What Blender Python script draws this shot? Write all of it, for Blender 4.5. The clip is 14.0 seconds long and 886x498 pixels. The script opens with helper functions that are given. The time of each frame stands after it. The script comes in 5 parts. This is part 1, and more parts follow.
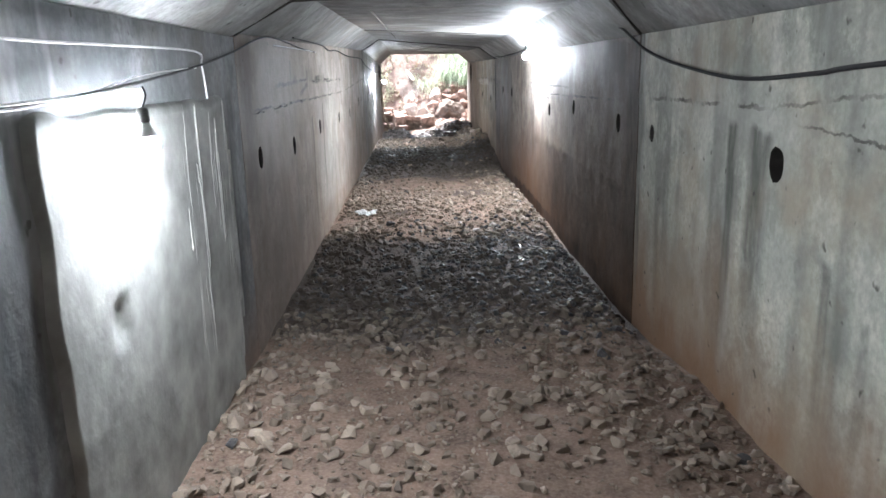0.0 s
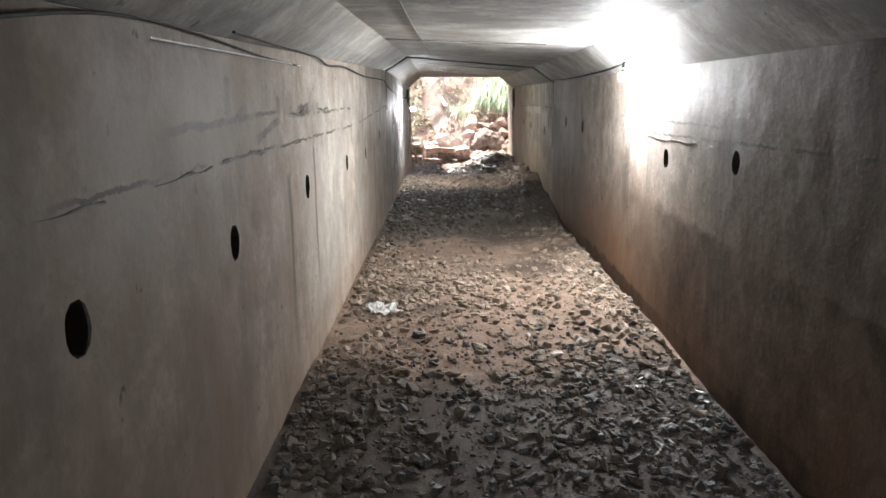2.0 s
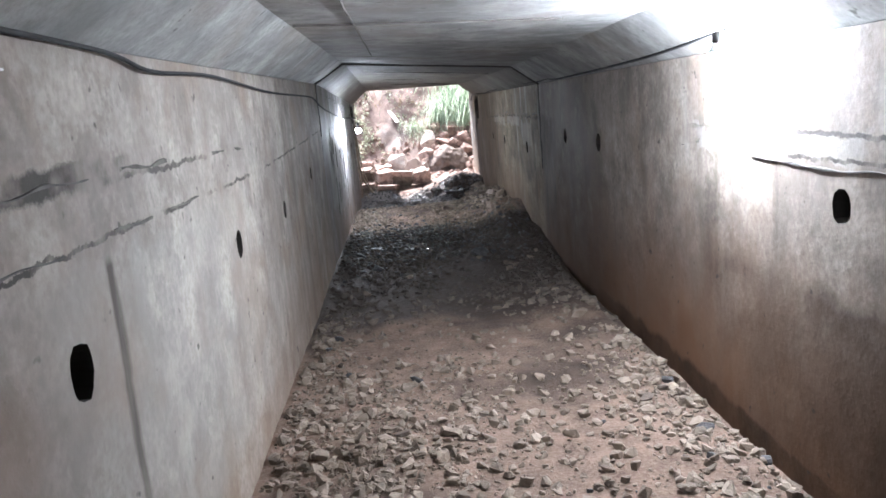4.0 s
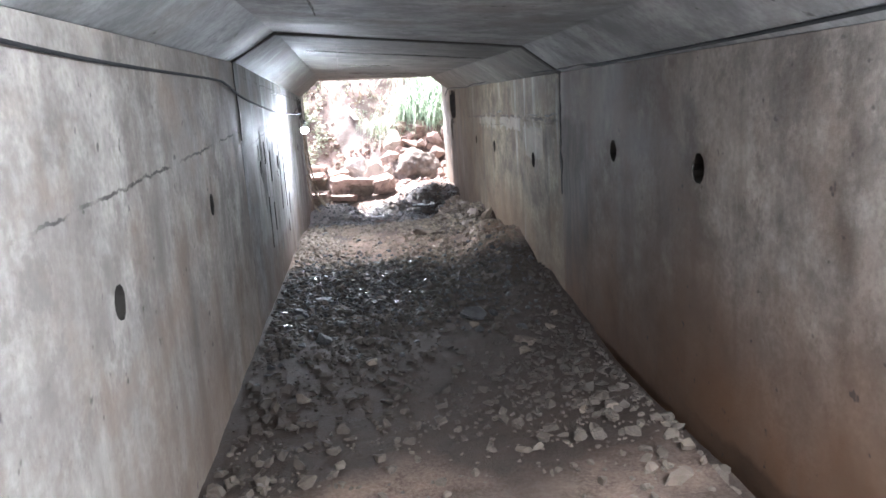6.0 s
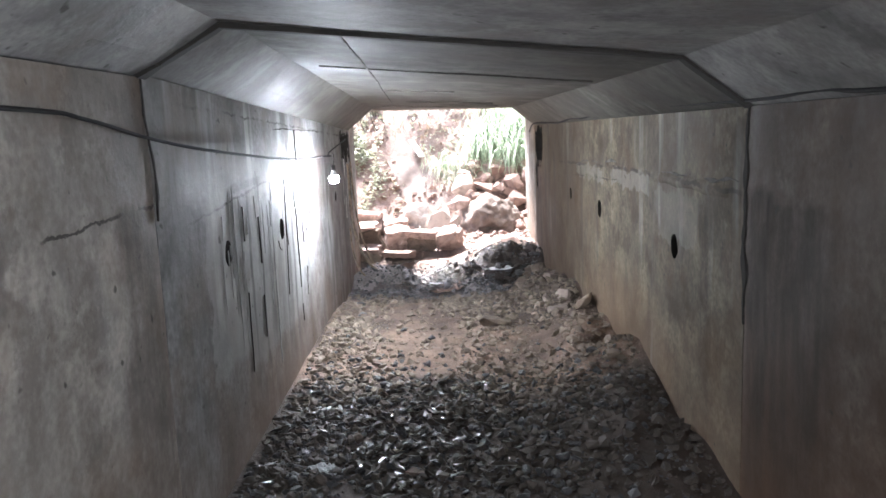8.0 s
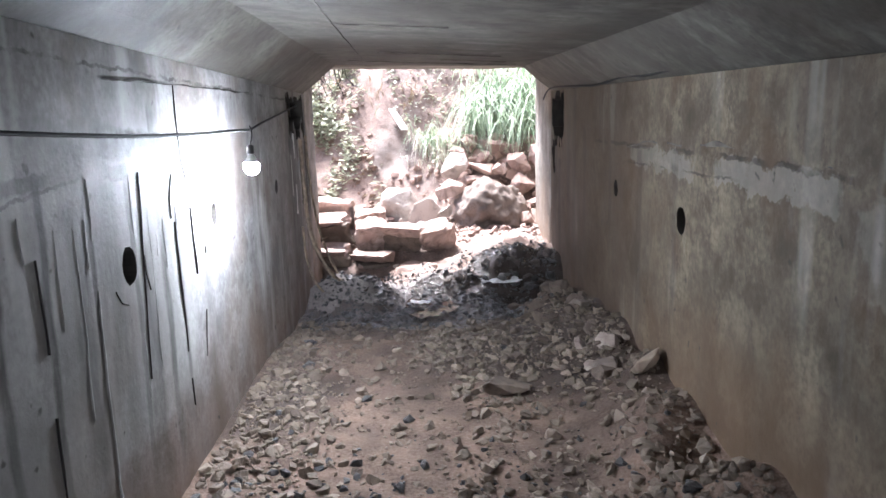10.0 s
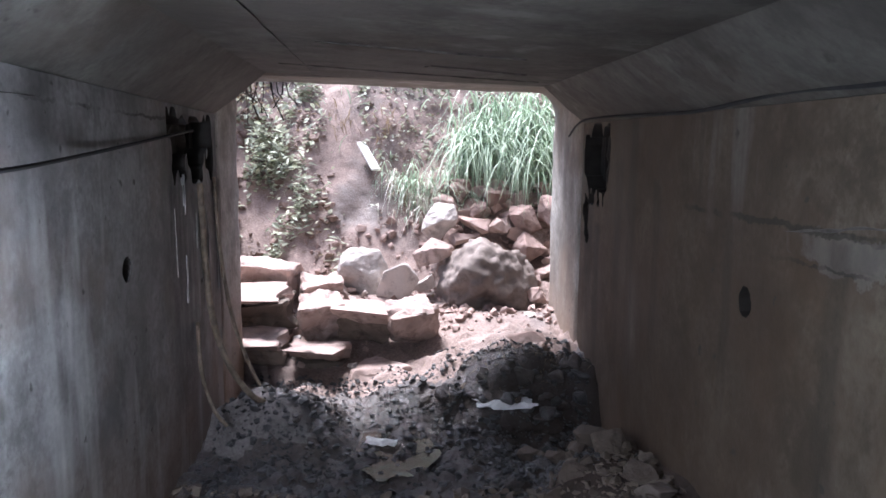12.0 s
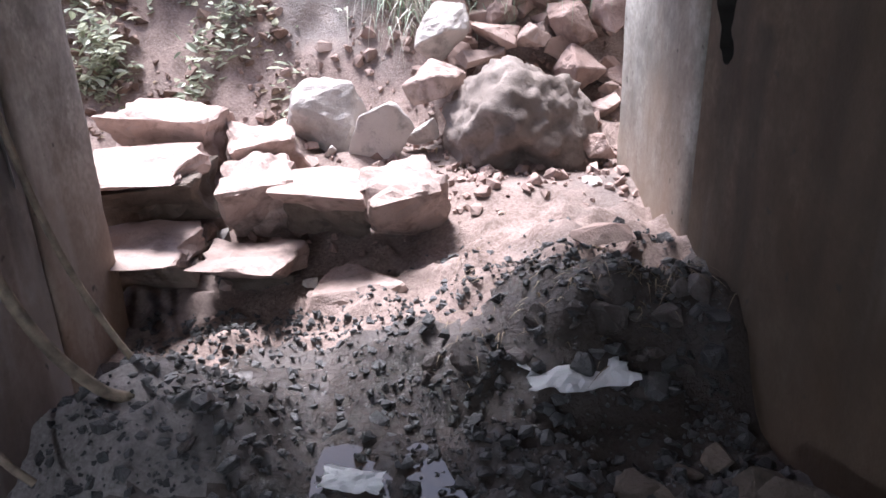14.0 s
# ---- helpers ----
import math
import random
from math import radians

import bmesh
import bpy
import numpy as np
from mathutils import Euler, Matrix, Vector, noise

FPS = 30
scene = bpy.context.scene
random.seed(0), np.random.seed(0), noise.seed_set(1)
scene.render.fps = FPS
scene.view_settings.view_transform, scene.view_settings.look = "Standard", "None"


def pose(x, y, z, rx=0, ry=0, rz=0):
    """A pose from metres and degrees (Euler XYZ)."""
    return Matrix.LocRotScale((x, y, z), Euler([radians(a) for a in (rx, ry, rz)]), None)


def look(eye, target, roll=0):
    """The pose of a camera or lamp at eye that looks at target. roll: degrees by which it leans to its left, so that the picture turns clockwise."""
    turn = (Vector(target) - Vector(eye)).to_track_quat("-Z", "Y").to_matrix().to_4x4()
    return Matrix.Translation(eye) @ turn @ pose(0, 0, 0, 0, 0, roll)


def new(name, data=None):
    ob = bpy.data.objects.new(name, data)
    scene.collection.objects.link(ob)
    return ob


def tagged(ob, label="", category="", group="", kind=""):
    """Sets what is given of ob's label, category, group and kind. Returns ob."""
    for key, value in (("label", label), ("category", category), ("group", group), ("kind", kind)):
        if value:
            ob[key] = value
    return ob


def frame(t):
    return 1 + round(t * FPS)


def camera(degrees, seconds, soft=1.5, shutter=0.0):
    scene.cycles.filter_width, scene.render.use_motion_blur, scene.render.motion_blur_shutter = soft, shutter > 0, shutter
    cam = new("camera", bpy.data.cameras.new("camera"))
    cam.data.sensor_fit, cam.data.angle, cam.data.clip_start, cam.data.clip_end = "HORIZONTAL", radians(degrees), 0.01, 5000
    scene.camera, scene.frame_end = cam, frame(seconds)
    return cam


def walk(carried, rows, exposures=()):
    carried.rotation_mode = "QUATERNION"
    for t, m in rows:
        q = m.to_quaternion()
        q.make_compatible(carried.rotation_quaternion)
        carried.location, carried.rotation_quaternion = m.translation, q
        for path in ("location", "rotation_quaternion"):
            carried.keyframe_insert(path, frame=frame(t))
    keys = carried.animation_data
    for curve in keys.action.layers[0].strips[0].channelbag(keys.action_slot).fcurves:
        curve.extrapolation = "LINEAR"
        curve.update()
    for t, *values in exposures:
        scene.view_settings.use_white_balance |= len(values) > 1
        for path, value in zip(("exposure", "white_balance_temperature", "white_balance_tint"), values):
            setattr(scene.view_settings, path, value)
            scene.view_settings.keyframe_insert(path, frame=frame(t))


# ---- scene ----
cam = camera(61.7, 14.0, soft=1.6)
PATH = [
    (0, (-0.233, 0.392, 1.508), (-0.177, 2.336, 1.042), -1.4),
    (0.2, (-0.223, 0.647, 1.482), (-0.159, 2.598, 1.049), -1.4),
    (0.5, (-0.245, 1.097, 1.471), (-0.271, 3.039, 0.991), -0.2),
    (1, (-0.272, 1.81, 1.491), (-0.206, 3.769, 1.091), -0.8),
    (1.5, (-0.217, 2.379, 1.525), (-0.221, 4.328, 1.078), -1.4),
    (2, (-0.349, 3.19, 1.528), (-0.362, 5.149, 1.125), -0.9),
    (2.5, (-0.389, 3.855, 1.527), (-0.382, 5.797, 1.053), -2.4),
    (3, (-0.395, 4.516, 1.55), (-0.482, 6.47, 1.131), -2.5),
    (3.5, (-0.389, 5.158, 1.558), (-0.35, 7.122, 1.183), -4.9),
    (6, (-0.374, 8.238, 1.552), (-0.167, 10.188, 1.159), -3.5),
    (6.5, (-0.33, 8.884, 1.53), (-0.113, 10.826, 1.105), -2.5),
    (7, (-0.244, 9.518, 1.574), (-0.049, 11.474, 1.206), -2.1),
    (7.5, (-0.155, 10.135, 1.601), (-0.027, 12.094, 1.222), -1.7),
    (8, (-0.111, 10.709, 1.639), (-0.103, 12.685, 1.332), -2.3),
    (10.3, (-0.076, 13.306, 1.59), (-0.034, 15.268, 1.204), -1.6),
    (10.5, (-0.074, 13.538, 1.588), (-0.031, 15.5, 1.203), -2.0),
    (11, (-0.061, 14.11, 1.63), (0.024, 16.093, 1.384), -0.4),
    (11.5, (-0.029, 14.685, 1.606), (0.002, 16.674, 1.395), -0.1),
    (12, (-0.015, 15.272, 1.574), (0.077, 17.25, 1.287), 0.5),
    (12.5, (0.036, 15.78, 1.536), (0.036, 17.755, 1.22), -0.4),
    (13, (0.115, 16.382, 1.6), (0.18, 18.339, 1.195), -0.3),
    (13.5, (0.003, 17.014, 1.465), (0.17, 18.938, 0.944), -1.6),
    (14, (0.035, 17.485, 1.342), (0.117, 19.331, 0.576), -1.6),
]
EXPOSURES = [(0.0, 2.85, 6250, 12), (0.5, 2.7, 6250, 12), (1.0, 2.75, 5950, 11), (1.5, 3.05, 6250, 12), (2.0, 2.8, 6950, 13), (2.5, 2.78, 6350, 14), (3.0, 2.75, 6000, 13), (3.5, 2.4, 6050, 14), (6.0, 3.1, 5950, 13), (6.5, 3.45, 6000, 12), (7.5, 3.2, 6350, 14), (8.0, 3.05, 6200, 14), (10.5, 2.3, 6000, 16), (11.0, 1.9, 5900, 16), (11.5, 1.65, 5800, 17), (12.0, 1.7, 5700, 17), (13.0, 1.8, 5900, 17), (13.5, 1.62, 5850, 17), (14.0, 1.65, 5800, 17)]
walk(cam, [(t, look(eye, target, roll)) for t, eye, target, roll in PATH], EXPOSURES)

# ---- sky, sun ----
world = bpy.data.worlds.new("world")
scene.world = world
world.use_nodes = True
wn = world.node_tree
for n in list(wn.nodes):
    wn.nodes.remove(n)
sky = wn.nodes.new("ShaderNodeTexSky")
sky.sky_type, sky.sun_disc = "NISHITA", False
sky.sun_elevation, sky.sun_rotation = radians(64), radians(-30)
sky.dust_density, sky.air_density = 3.0, 1.0
wbg = wn.nodes.new("ShaderNodeBackground")
wbg.inputs["Strength"].default_value = 0.11
wout = wn.nodes.new("ShaderNodeOutputWorld")
wn.links.new(sky.outputs[0], wbg.inputs[0])
wn.links.new(wbg.outputs[0], wout.inputs[0])
sun_data = bpy.data.lights.new("sun", "SUN")
sun_data.energy, sun_data.angle, sun_data.color = 4.4, radians(22), (1.0, 0.97, 0.93)
sun = new("sun", sun_data)
sun.matrix_world = look((-4.6, 29, 19), (0, 21, 0))
LED = 520.0


# ---- materials ----
def nodes_of(name):
    m = bpy.data.materials.new(name)
    m.use_nodes = True
    nt = m.node_tree
    return m, nt, nt.nodes["Principled BSDF"]


def tex_noise(nt, coord, scale, detail=4.0, stretch=(1, 1, 1), rough=0.55, loc=(0, 0, 0)):
    mp = nt.nodes.new("ShaderNodeMapping")
    mp.inputs["Scale"].default_value = stretch
    mp.inputs["Location"].default_value = loc
    nt.links.new(coord, mp.inputs[0])
    n = nt.nodes.new("ShaderNodeTexNoise")
    n.inputs["Scale"].default_value = scale
    n.inputs["Detail"].default_value = detail
    n.inputs["Roughness"].default_value = rough
    nt.links.new(mp.outputs[0], n.inputs["Vector"])
    return n.outputs[0]


def ramp(nt, fac, *stops):
    r = nt.nodes.new("ShaderNodeValToRGB")
    els = r.color_ramp.elements
    while len(els) < len(stops):
        els.new(0.5)
    for e, (p, c) in zip(els, stops):
        e.position = p
        e.color = (c, c, c, 1) if isinstance(c, (int, float)) else (*c, 1)
    nt.links.new(fac, r.inputs[0])
    return r.outputs[0]


def mixc(nt, fac, a, b, mode="MIX"):
    m = nt.nodes.new("ShaderNodeMix")
    m.data_type, m.blend_type = "RGBA", mode
    for sock, v in ((m.inputs[0], fac), (m.inputs[6], a), (m.inputs[7], b)):
        if isinstance(v, (int, float)):
            sock.default_value = v
        elif isinstance(v, tuple):
            sock.default_value = (*v, 1)
        else:
            nt.links.new(v, sock)
    return m.outputs[2]


def math_(nt, op, a, b):
    m = nt.nodes.new("ShaderNodeMath")
    m.operation = op
    for sock, v in zip(m.inputs, (a, b)):
        if isinstance(v, (int, float)):
            sock.default_value = v
        else:
            nt.links.new(v, sock)
    return m.outputs[0]


def coords(nt, which="Object"):
    return nt.nodes.new("ShaderNodeTexCoord").outputs[which]


def axis_of(nt, coord, i):
    s = nt.nodes.new("ShaderNodeSeparateXYZ")
    nt.links.new(coord, s.inputs[0])
    return s.outputs[i]


def bump(nt, bsdf, height, strength, dist):
    b = nt.nodes.new("ShaderNodeBump")
    b.inputs["Strength"].default_value, b.inputs["Distance"].default_value = strength, dist
    nt.links.new(height, b.inputs["Height"])
    nt.links.new(b.outputs[0], bsdf.inputs["Normal"])


def concrete(name, dark, light, stain, streak=0.5, clay=0.6, white=0.2, loc=(0, 0, 0), clay_top=0.75, bands=(), pales=(), lines=(), clay_col=(0.25, 0.145, 0.085), busy=1.0):
    """Cast concrete with blotches, run marks, lime bloom and splashed clay at its foot."""
    dark, light = tuple(v * 0.72 for v in dark), tuple(v * 0.74 for v in light)
    m, nt, bs = nodes_of(name)
    c = coords(nt)
    blotch = tex_noise(nt, c, 1.3, 5, loc=loc)
    col = mixc(nt, ramp(nt, blotch, (0.36, 0.0), (0.62, 1.0)), dark, light)
    fine = tex_noise(nt, c, 38, 4)
    col = mixc(nt, ramp(nt, fine, (0.38, 0.0), (0.68, 0.5 * busy)), col, tuple(v * 0.62 for v in dark))
    mott = tex_noise(nt, c, 5.0, 6, loc=loc, rough=0.65)
    col = mixc(nt, ramp(nt, mott, (0.36, 0.85 * busy), (0.60, 0.0)), col, tuple(v * 0.7 for v in dark))
    where = tex_noise(nt, c, 0.55, 3, loc=(loc[1], 2, loc[0]))
    where = ramp(nt, where, (0.42, 0.0), (0.58, 1.0))
    crisp = tex_noise(nt, c, 2.6, 9, loc=(loc[2] + 1, loc[1] + 4, loc[0]), rough=0.72)
    col = mixc(nt, ramp(nt, crisp, (0.545, 0.0), (0.58, 0.36 * busy), (0.7, 0.62 * busy)), col, tuple(v * 0.5 for v in dark))
    pale = tex_noise(nt, c, 1.9, 8, stretch=(1, 1, 0.6), loc=(loc[1] + 8, loc[2], loc[0] + 5), rough=0.7)
    col = mixc(nt, ramp(nt, pale, (0.55, 0.0), (0.64, 0.28)), col, tuple(min(0.75, v * 1.2) for v in light))
    runs = tex_noise(nt, c, 1.0, 3, stretch=(3.6, 3.6, 0.3), loc=loc, rough=0.55)
    col = mixc(nt, math_(nt, "MULTIPLY", math_(nt, "MULTIPLY", ramp(nt, runs, (0.5, 0.0), (0.68, 1.0)), where), streak), col, stain)
    lime = tex_noise(nt, c, 1.0, 3, stretch=(5, 5, 0.6), loc=(3, 7, loc[2]))
    patch = tex_noise(nt, c, 0.7, 2, loc=(9, 1, 4))
    col = mixc(nt, math_(nt, "MULTIPLY", math_(nt, "MULTIPLY", ramp(nt, lime, (0.55, 0.0), (0.68, 1.0)), ramp(nt, patch, (0.45, 0.0), (0.6, 1.0))), white), col, (0.72, 0.72, 0.7))
    z = axis_of(nt, c, 2)
    edge = math_(nt, "ADD", z, math_(nt, "MULTIPLY", math_(nt, "SUBTRACT", tex_noise(nt, c, 2.2, 5, stretch=(1, 1, 0.5)), 0.5), 1.2))
    splash = ramp(nt, math_(nt, "DIVIDE", edge, clay_top), (0.0, 1.0), (0.95, 0.0))
    col = mixc(nt, math_(nt, "MULTIPLY", splash, clay), col, clay_col)
    rust = tex_noise(nt, c, 1.7, 5, loc=(loc[2] + 3, loc[0], loc[1] + 2), rough=0.6)
    col = mixc(nt, ramp(nt, rust, (0.50, 0.0), (0.66, 0.5 * busy)), col, tuple(v * k for v, k in zip(dark, (0.85, 0.66, 0.52))))
    if pales:
        ry = math_(nt, "ADD", axis_of(nt, c, 1), math_(nt, "MULTIPLY", math_(nt, "SUBTRACT", tex_noise(nt, c, 5.0, 5, rough=0.65), 0.5), 0.45))
        rz = math_(nt, "ADD", z, math_(nt, "MULTIPLY", math_(nt, "SUBTRACT", tex_noise(nt, c, 6.0, 5, rough=0.65, loc=(5, 5, 1)), 0.5), 0.22))
        worn = 0.0
        for y0, y1, z0, z1, k in pales:
            cy = math_(nt, "SUBTRACT", 1.0, math_(nt, "DIVIDE", math_(nt, "ABSOLUTE", math_(nt, "SUBTRACT", ry, (y0 + y1) / 2), 0.0), (y1 - y0) / 2))
            cz = math_(nt, "SUBTRACT", 1.0, math_(nt, "DIVIDE", math_(nt, "ABSOLUTE", math_(nt, "SUBTRACT", rz, (z0 + z1) / 2), 0.0), (z1 - z0) / 2))
            worn = math_(nt, "MAXIMUM", worn, ramp(nt, math_(nt, "MINIMUM", cy, cz), (0.0, 0.0), (0.12, k)))
        col = mixc(nt, worn, col, (0.42, 0.415, 0.395))
    if bands:
        wob = math_(nt, "MULTIPLY", math_(nt, "SUBTRACT", tex_noise(nt, c, 4.0, 4, stretch=(1, 1, 0.6)), 0.5), 0.10)
        yy = math_(nt, "ADD", axis_of(nt, c, 1), wob)
        zz = math_(nt, "ADD", z, math_(nt, "MULTIPLY", wob, 1.5))
        total, film_shade = 0.0, 0.0
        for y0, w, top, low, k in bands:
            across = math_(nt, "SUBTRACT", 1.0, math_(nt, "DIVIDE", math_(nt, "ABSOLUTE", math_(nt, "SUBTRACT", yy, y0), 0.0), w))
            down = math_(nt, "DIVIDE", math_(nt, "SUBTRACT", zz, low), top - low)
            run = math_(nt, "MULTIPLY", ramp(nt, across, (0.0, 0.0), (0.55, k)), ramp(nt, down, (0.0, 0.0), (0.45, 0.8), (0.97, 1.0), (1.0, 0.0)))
            # Wide bands paint the lamps' falloff onto the wall; low ones add mud.
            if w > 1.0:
                film_shade = math_(nt, "MAXIMUM", film_shade, run)
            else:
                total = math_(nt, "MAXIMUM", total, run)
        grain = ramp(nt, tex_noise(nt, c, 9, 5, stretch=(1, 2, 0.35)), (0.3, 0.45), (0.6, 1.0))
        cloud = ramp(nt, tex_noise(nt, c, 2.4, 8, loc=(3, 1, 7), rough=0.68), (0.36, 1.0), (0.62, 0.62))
        col = mixc(nt, math_(nt, "MULTIPLY", film_shade, cloud), col, tuple(v * k for v, k in zip(stain, (1.0, 0.86, 0.74))))
        col = mixc(nt, math_(nt, "MULTIPLY", total, grain), col, tuple(v * 0.6 for v in stain))
    if lines:
        ly, total = axis_of(nt, c, 1), 0.0
        lz = math_(nt, "ADD", z, math_(nt, "MULTIPLY", math_(nt, "SUBTRACT", tex_noise(nt, c, 8.0, 8, rough=0.75, loc=(1, 9, 1)), 0.5), 0.075))
        for y0, y1, z0, z1, th, k in lines:
            want = math_(nt, "ADD", math_(nt, "MULTIPLY", math_(nt, "SUBTRACT", ly, y0), (z1 - z0) / (y1 - y0)), z0)
            near = math_(nt, "SUBTRACT", 1.0, math_(nt, "DIVIDE", math_(nt, "ABSOLUTE", math_(nt, "SUBTRACT", lz, want), 0.0), th * 0.55))
            span = math_(nt, "MINIMUM", math_(nt, "SUBTRACT", ly, y0), math_(nt, "SUBTRACT", y1, ly))
            total = math_(nt, "MAXIMUM", total, math_(nt, "MULTIPLY", ramp(nt, near, (0.0, 0.0), (0.35, k)), ramp(nt, span, (0.0, 0.0), (0.2, 1.0))))
        gaps = ramp(nt, tex_noise(nt, c, 4.0, 6, loc=(2, 2, 8)), (0.40, 0.0), (0.55, 1.0))
        col = mixc(nt, math_(nt, "MULTIPLY", total, gaps), col, (0.03, 0.026, 0.023))
    spots = tex_noise(nt, c, 14, 2)
    col = mixc(nt, ramp(nt, spots, (0.69, 0.0), (0.75, 0.75)), col, (0.05, 0.045, 0.04))
    nt.links.new(col, bs.inputs["Base Color"])
    nt.links.new(ramp(nt, blotch, (0.3, 0.62), (0.7, 0.88)), bs.inputs["Roughness"])
    pits = tex_noise(nt, c, 90, 3)
    lump = tex_noise(nt, c, 4, 7, rough=0.6)
    h = math_(nt, "ADD", math_(nt, "MULTIPLY", pits, 0.1), lump)
    bs.inputs["Specular IOR Level"].default_value = 0.25
    bump(nt, bs, h, 0.5, 0.018)
    return m


CON_A_L = concrete("concrete_grey", (0.22, 0.23, 0.24), (0.40, 0.41, 0.415), (0.07, 0.073, 0.078), 0.7, 0.6, 0.5, (0, 0, 0), 0.45, [(2.02, 0.12, 1.6, -0.2, 0.9), (1.55, 0.10, 1.3, -0.2, 0.7), (1.2, 0.06, 1.2, 0.0, 0.7), (4.1, 0.08, 1.45, 0.1, 0.5)])
CON_A_R = concrete("concrete_pale", (0.58, 0.58, 0.515), (0.85, 0.84, 0.74), (0.105, 0.11, 0.097), 0.7, 0.95, 0.3, (2, 5, 0), 0.72, [(3.64, 0.06, 1.28, 0.1, 0.9), (3.37, 0.12, 1.27, 0.25, 0.85), (2.25, 0.10, 1.2, 0.1, 0.65), (2.8, 0.05, 0.85, 0.1, 0.6), (2.55, 0.04, 0.7, 0.1, 0.5), (4.3, 0.04, 1.2, 0.5, 0.3), (5.03, 0.07, 1.78, -0.1, 0.95), (3.2, 0.06, 1.9, 1.4, 0.6)], [(2.9, 4.6, 1.2, 1.34, 0.2)], [(3.3, 4.85, 1.335, 1.325, 0.02, 0.8), (2.5, 3.3, 1.42, 1.335, 0.015, 0.7), (2.2, 3.1, 1.24, 1.29, 0.012, 0.75)])
# Band widths above 1 dim whole stretches in colour, standing for lamp falloff.
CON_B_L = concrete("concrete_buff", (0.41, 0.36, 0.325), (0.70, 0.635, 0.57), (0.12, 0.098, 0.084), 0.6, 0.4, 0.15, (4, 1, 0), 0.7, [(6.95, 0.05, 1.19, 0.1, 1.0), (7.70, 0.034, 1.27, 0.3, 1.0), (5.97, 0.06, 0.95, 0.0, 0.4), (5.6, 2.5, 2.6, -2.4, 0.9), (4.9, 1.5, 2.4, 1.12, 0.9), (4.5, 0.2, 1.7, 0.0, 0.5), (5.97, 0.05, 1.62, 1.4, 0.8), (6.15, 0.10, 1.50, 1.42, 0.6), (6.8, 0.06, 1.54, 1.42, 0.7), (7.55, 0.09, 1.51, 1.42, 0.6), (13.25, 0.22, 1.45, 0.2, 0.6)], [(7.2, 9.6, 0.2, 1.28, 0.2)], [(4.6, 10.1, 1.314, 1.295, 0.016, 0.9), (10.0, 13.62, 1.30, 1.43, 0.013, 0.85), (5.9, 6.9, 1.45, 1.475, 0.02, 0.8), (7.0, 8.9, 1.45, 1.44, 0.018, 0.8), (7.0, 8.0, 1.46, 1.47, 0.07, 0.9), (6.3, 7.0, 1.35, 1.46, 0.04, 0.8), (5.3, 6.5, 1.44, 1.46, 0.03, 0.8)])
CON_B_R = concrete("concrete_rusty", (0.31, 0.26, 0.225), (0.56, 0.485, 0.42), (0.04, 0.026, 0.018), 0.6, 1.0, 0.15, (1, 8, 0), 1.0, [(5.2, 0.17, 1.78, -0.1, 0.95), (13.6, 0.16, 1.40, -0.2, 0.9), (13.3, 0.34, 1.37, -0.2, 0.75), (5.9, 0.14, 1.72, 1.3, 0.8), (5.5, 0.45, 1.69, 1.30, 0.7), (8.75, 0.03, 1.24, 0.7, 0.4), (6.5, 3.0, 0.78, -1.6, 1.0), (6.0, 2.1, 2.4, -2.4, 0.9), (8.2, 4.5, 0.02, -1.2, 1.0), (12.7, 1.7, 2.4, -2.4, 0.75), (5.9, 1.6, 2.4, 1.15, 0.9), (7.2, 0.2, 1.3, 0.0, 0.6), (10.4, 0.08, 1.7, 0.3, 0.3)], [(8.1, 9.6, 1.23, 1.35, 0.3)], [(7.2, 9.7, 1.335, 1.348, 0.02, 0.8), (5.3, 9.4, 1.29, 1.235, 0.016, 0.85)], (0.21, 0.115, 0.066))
CON_C_L = concrete("concrete_limed", (0.31, 0.30, 0.295), (0.54, 0.53, 0.52), (0.045, 0.043, 0.042), 0.6, 0.5, 0.5, (6, 3, 0), 0.7, [(14.75, 0.03, 1.4, 0.3, 0.9), (15.0, 0.03, 1.42, 0.1, 0.9), (15.3, 0.025, 1.4, 0.2, 0.85), (15.62, 0.03, 1.42, 0.1, 0.9), (15.93, 0.045, 1.65, 0.0, 0.95), (16.12, 0.03, 1.2, 0.1, 0.7), (15.72, 0.10, 1.42, 0.0, 0.7), (15.45, 0.16, 1.40, 0.2, 0.55), (15.2, 0.08, 1.36, 0.1, 0.6), (19.0, 0.30, 1.7, 0.0, 0.8), (19.7, 0.12, 1.7, 0.0, 0.7)], [(13.95, 14.7, 0.5, 1.42, 0.45), (14.6, 16.3, 0.35, 1.45, 0.38)], [(13.7, 15.6, 1.30, 1.42, 0.014, 0.8), (13.7, 19.0, 1.80, 1.66, 0.014, 0.7), (15.3, 16.15, 1.52, 1.45, 0.11, 0.95), (15.35, 16.0, 1.42, 1.36, 0.06, 0.9), (14.3, 15.2, 1.40, 1.42, 0.05, 0.7)])
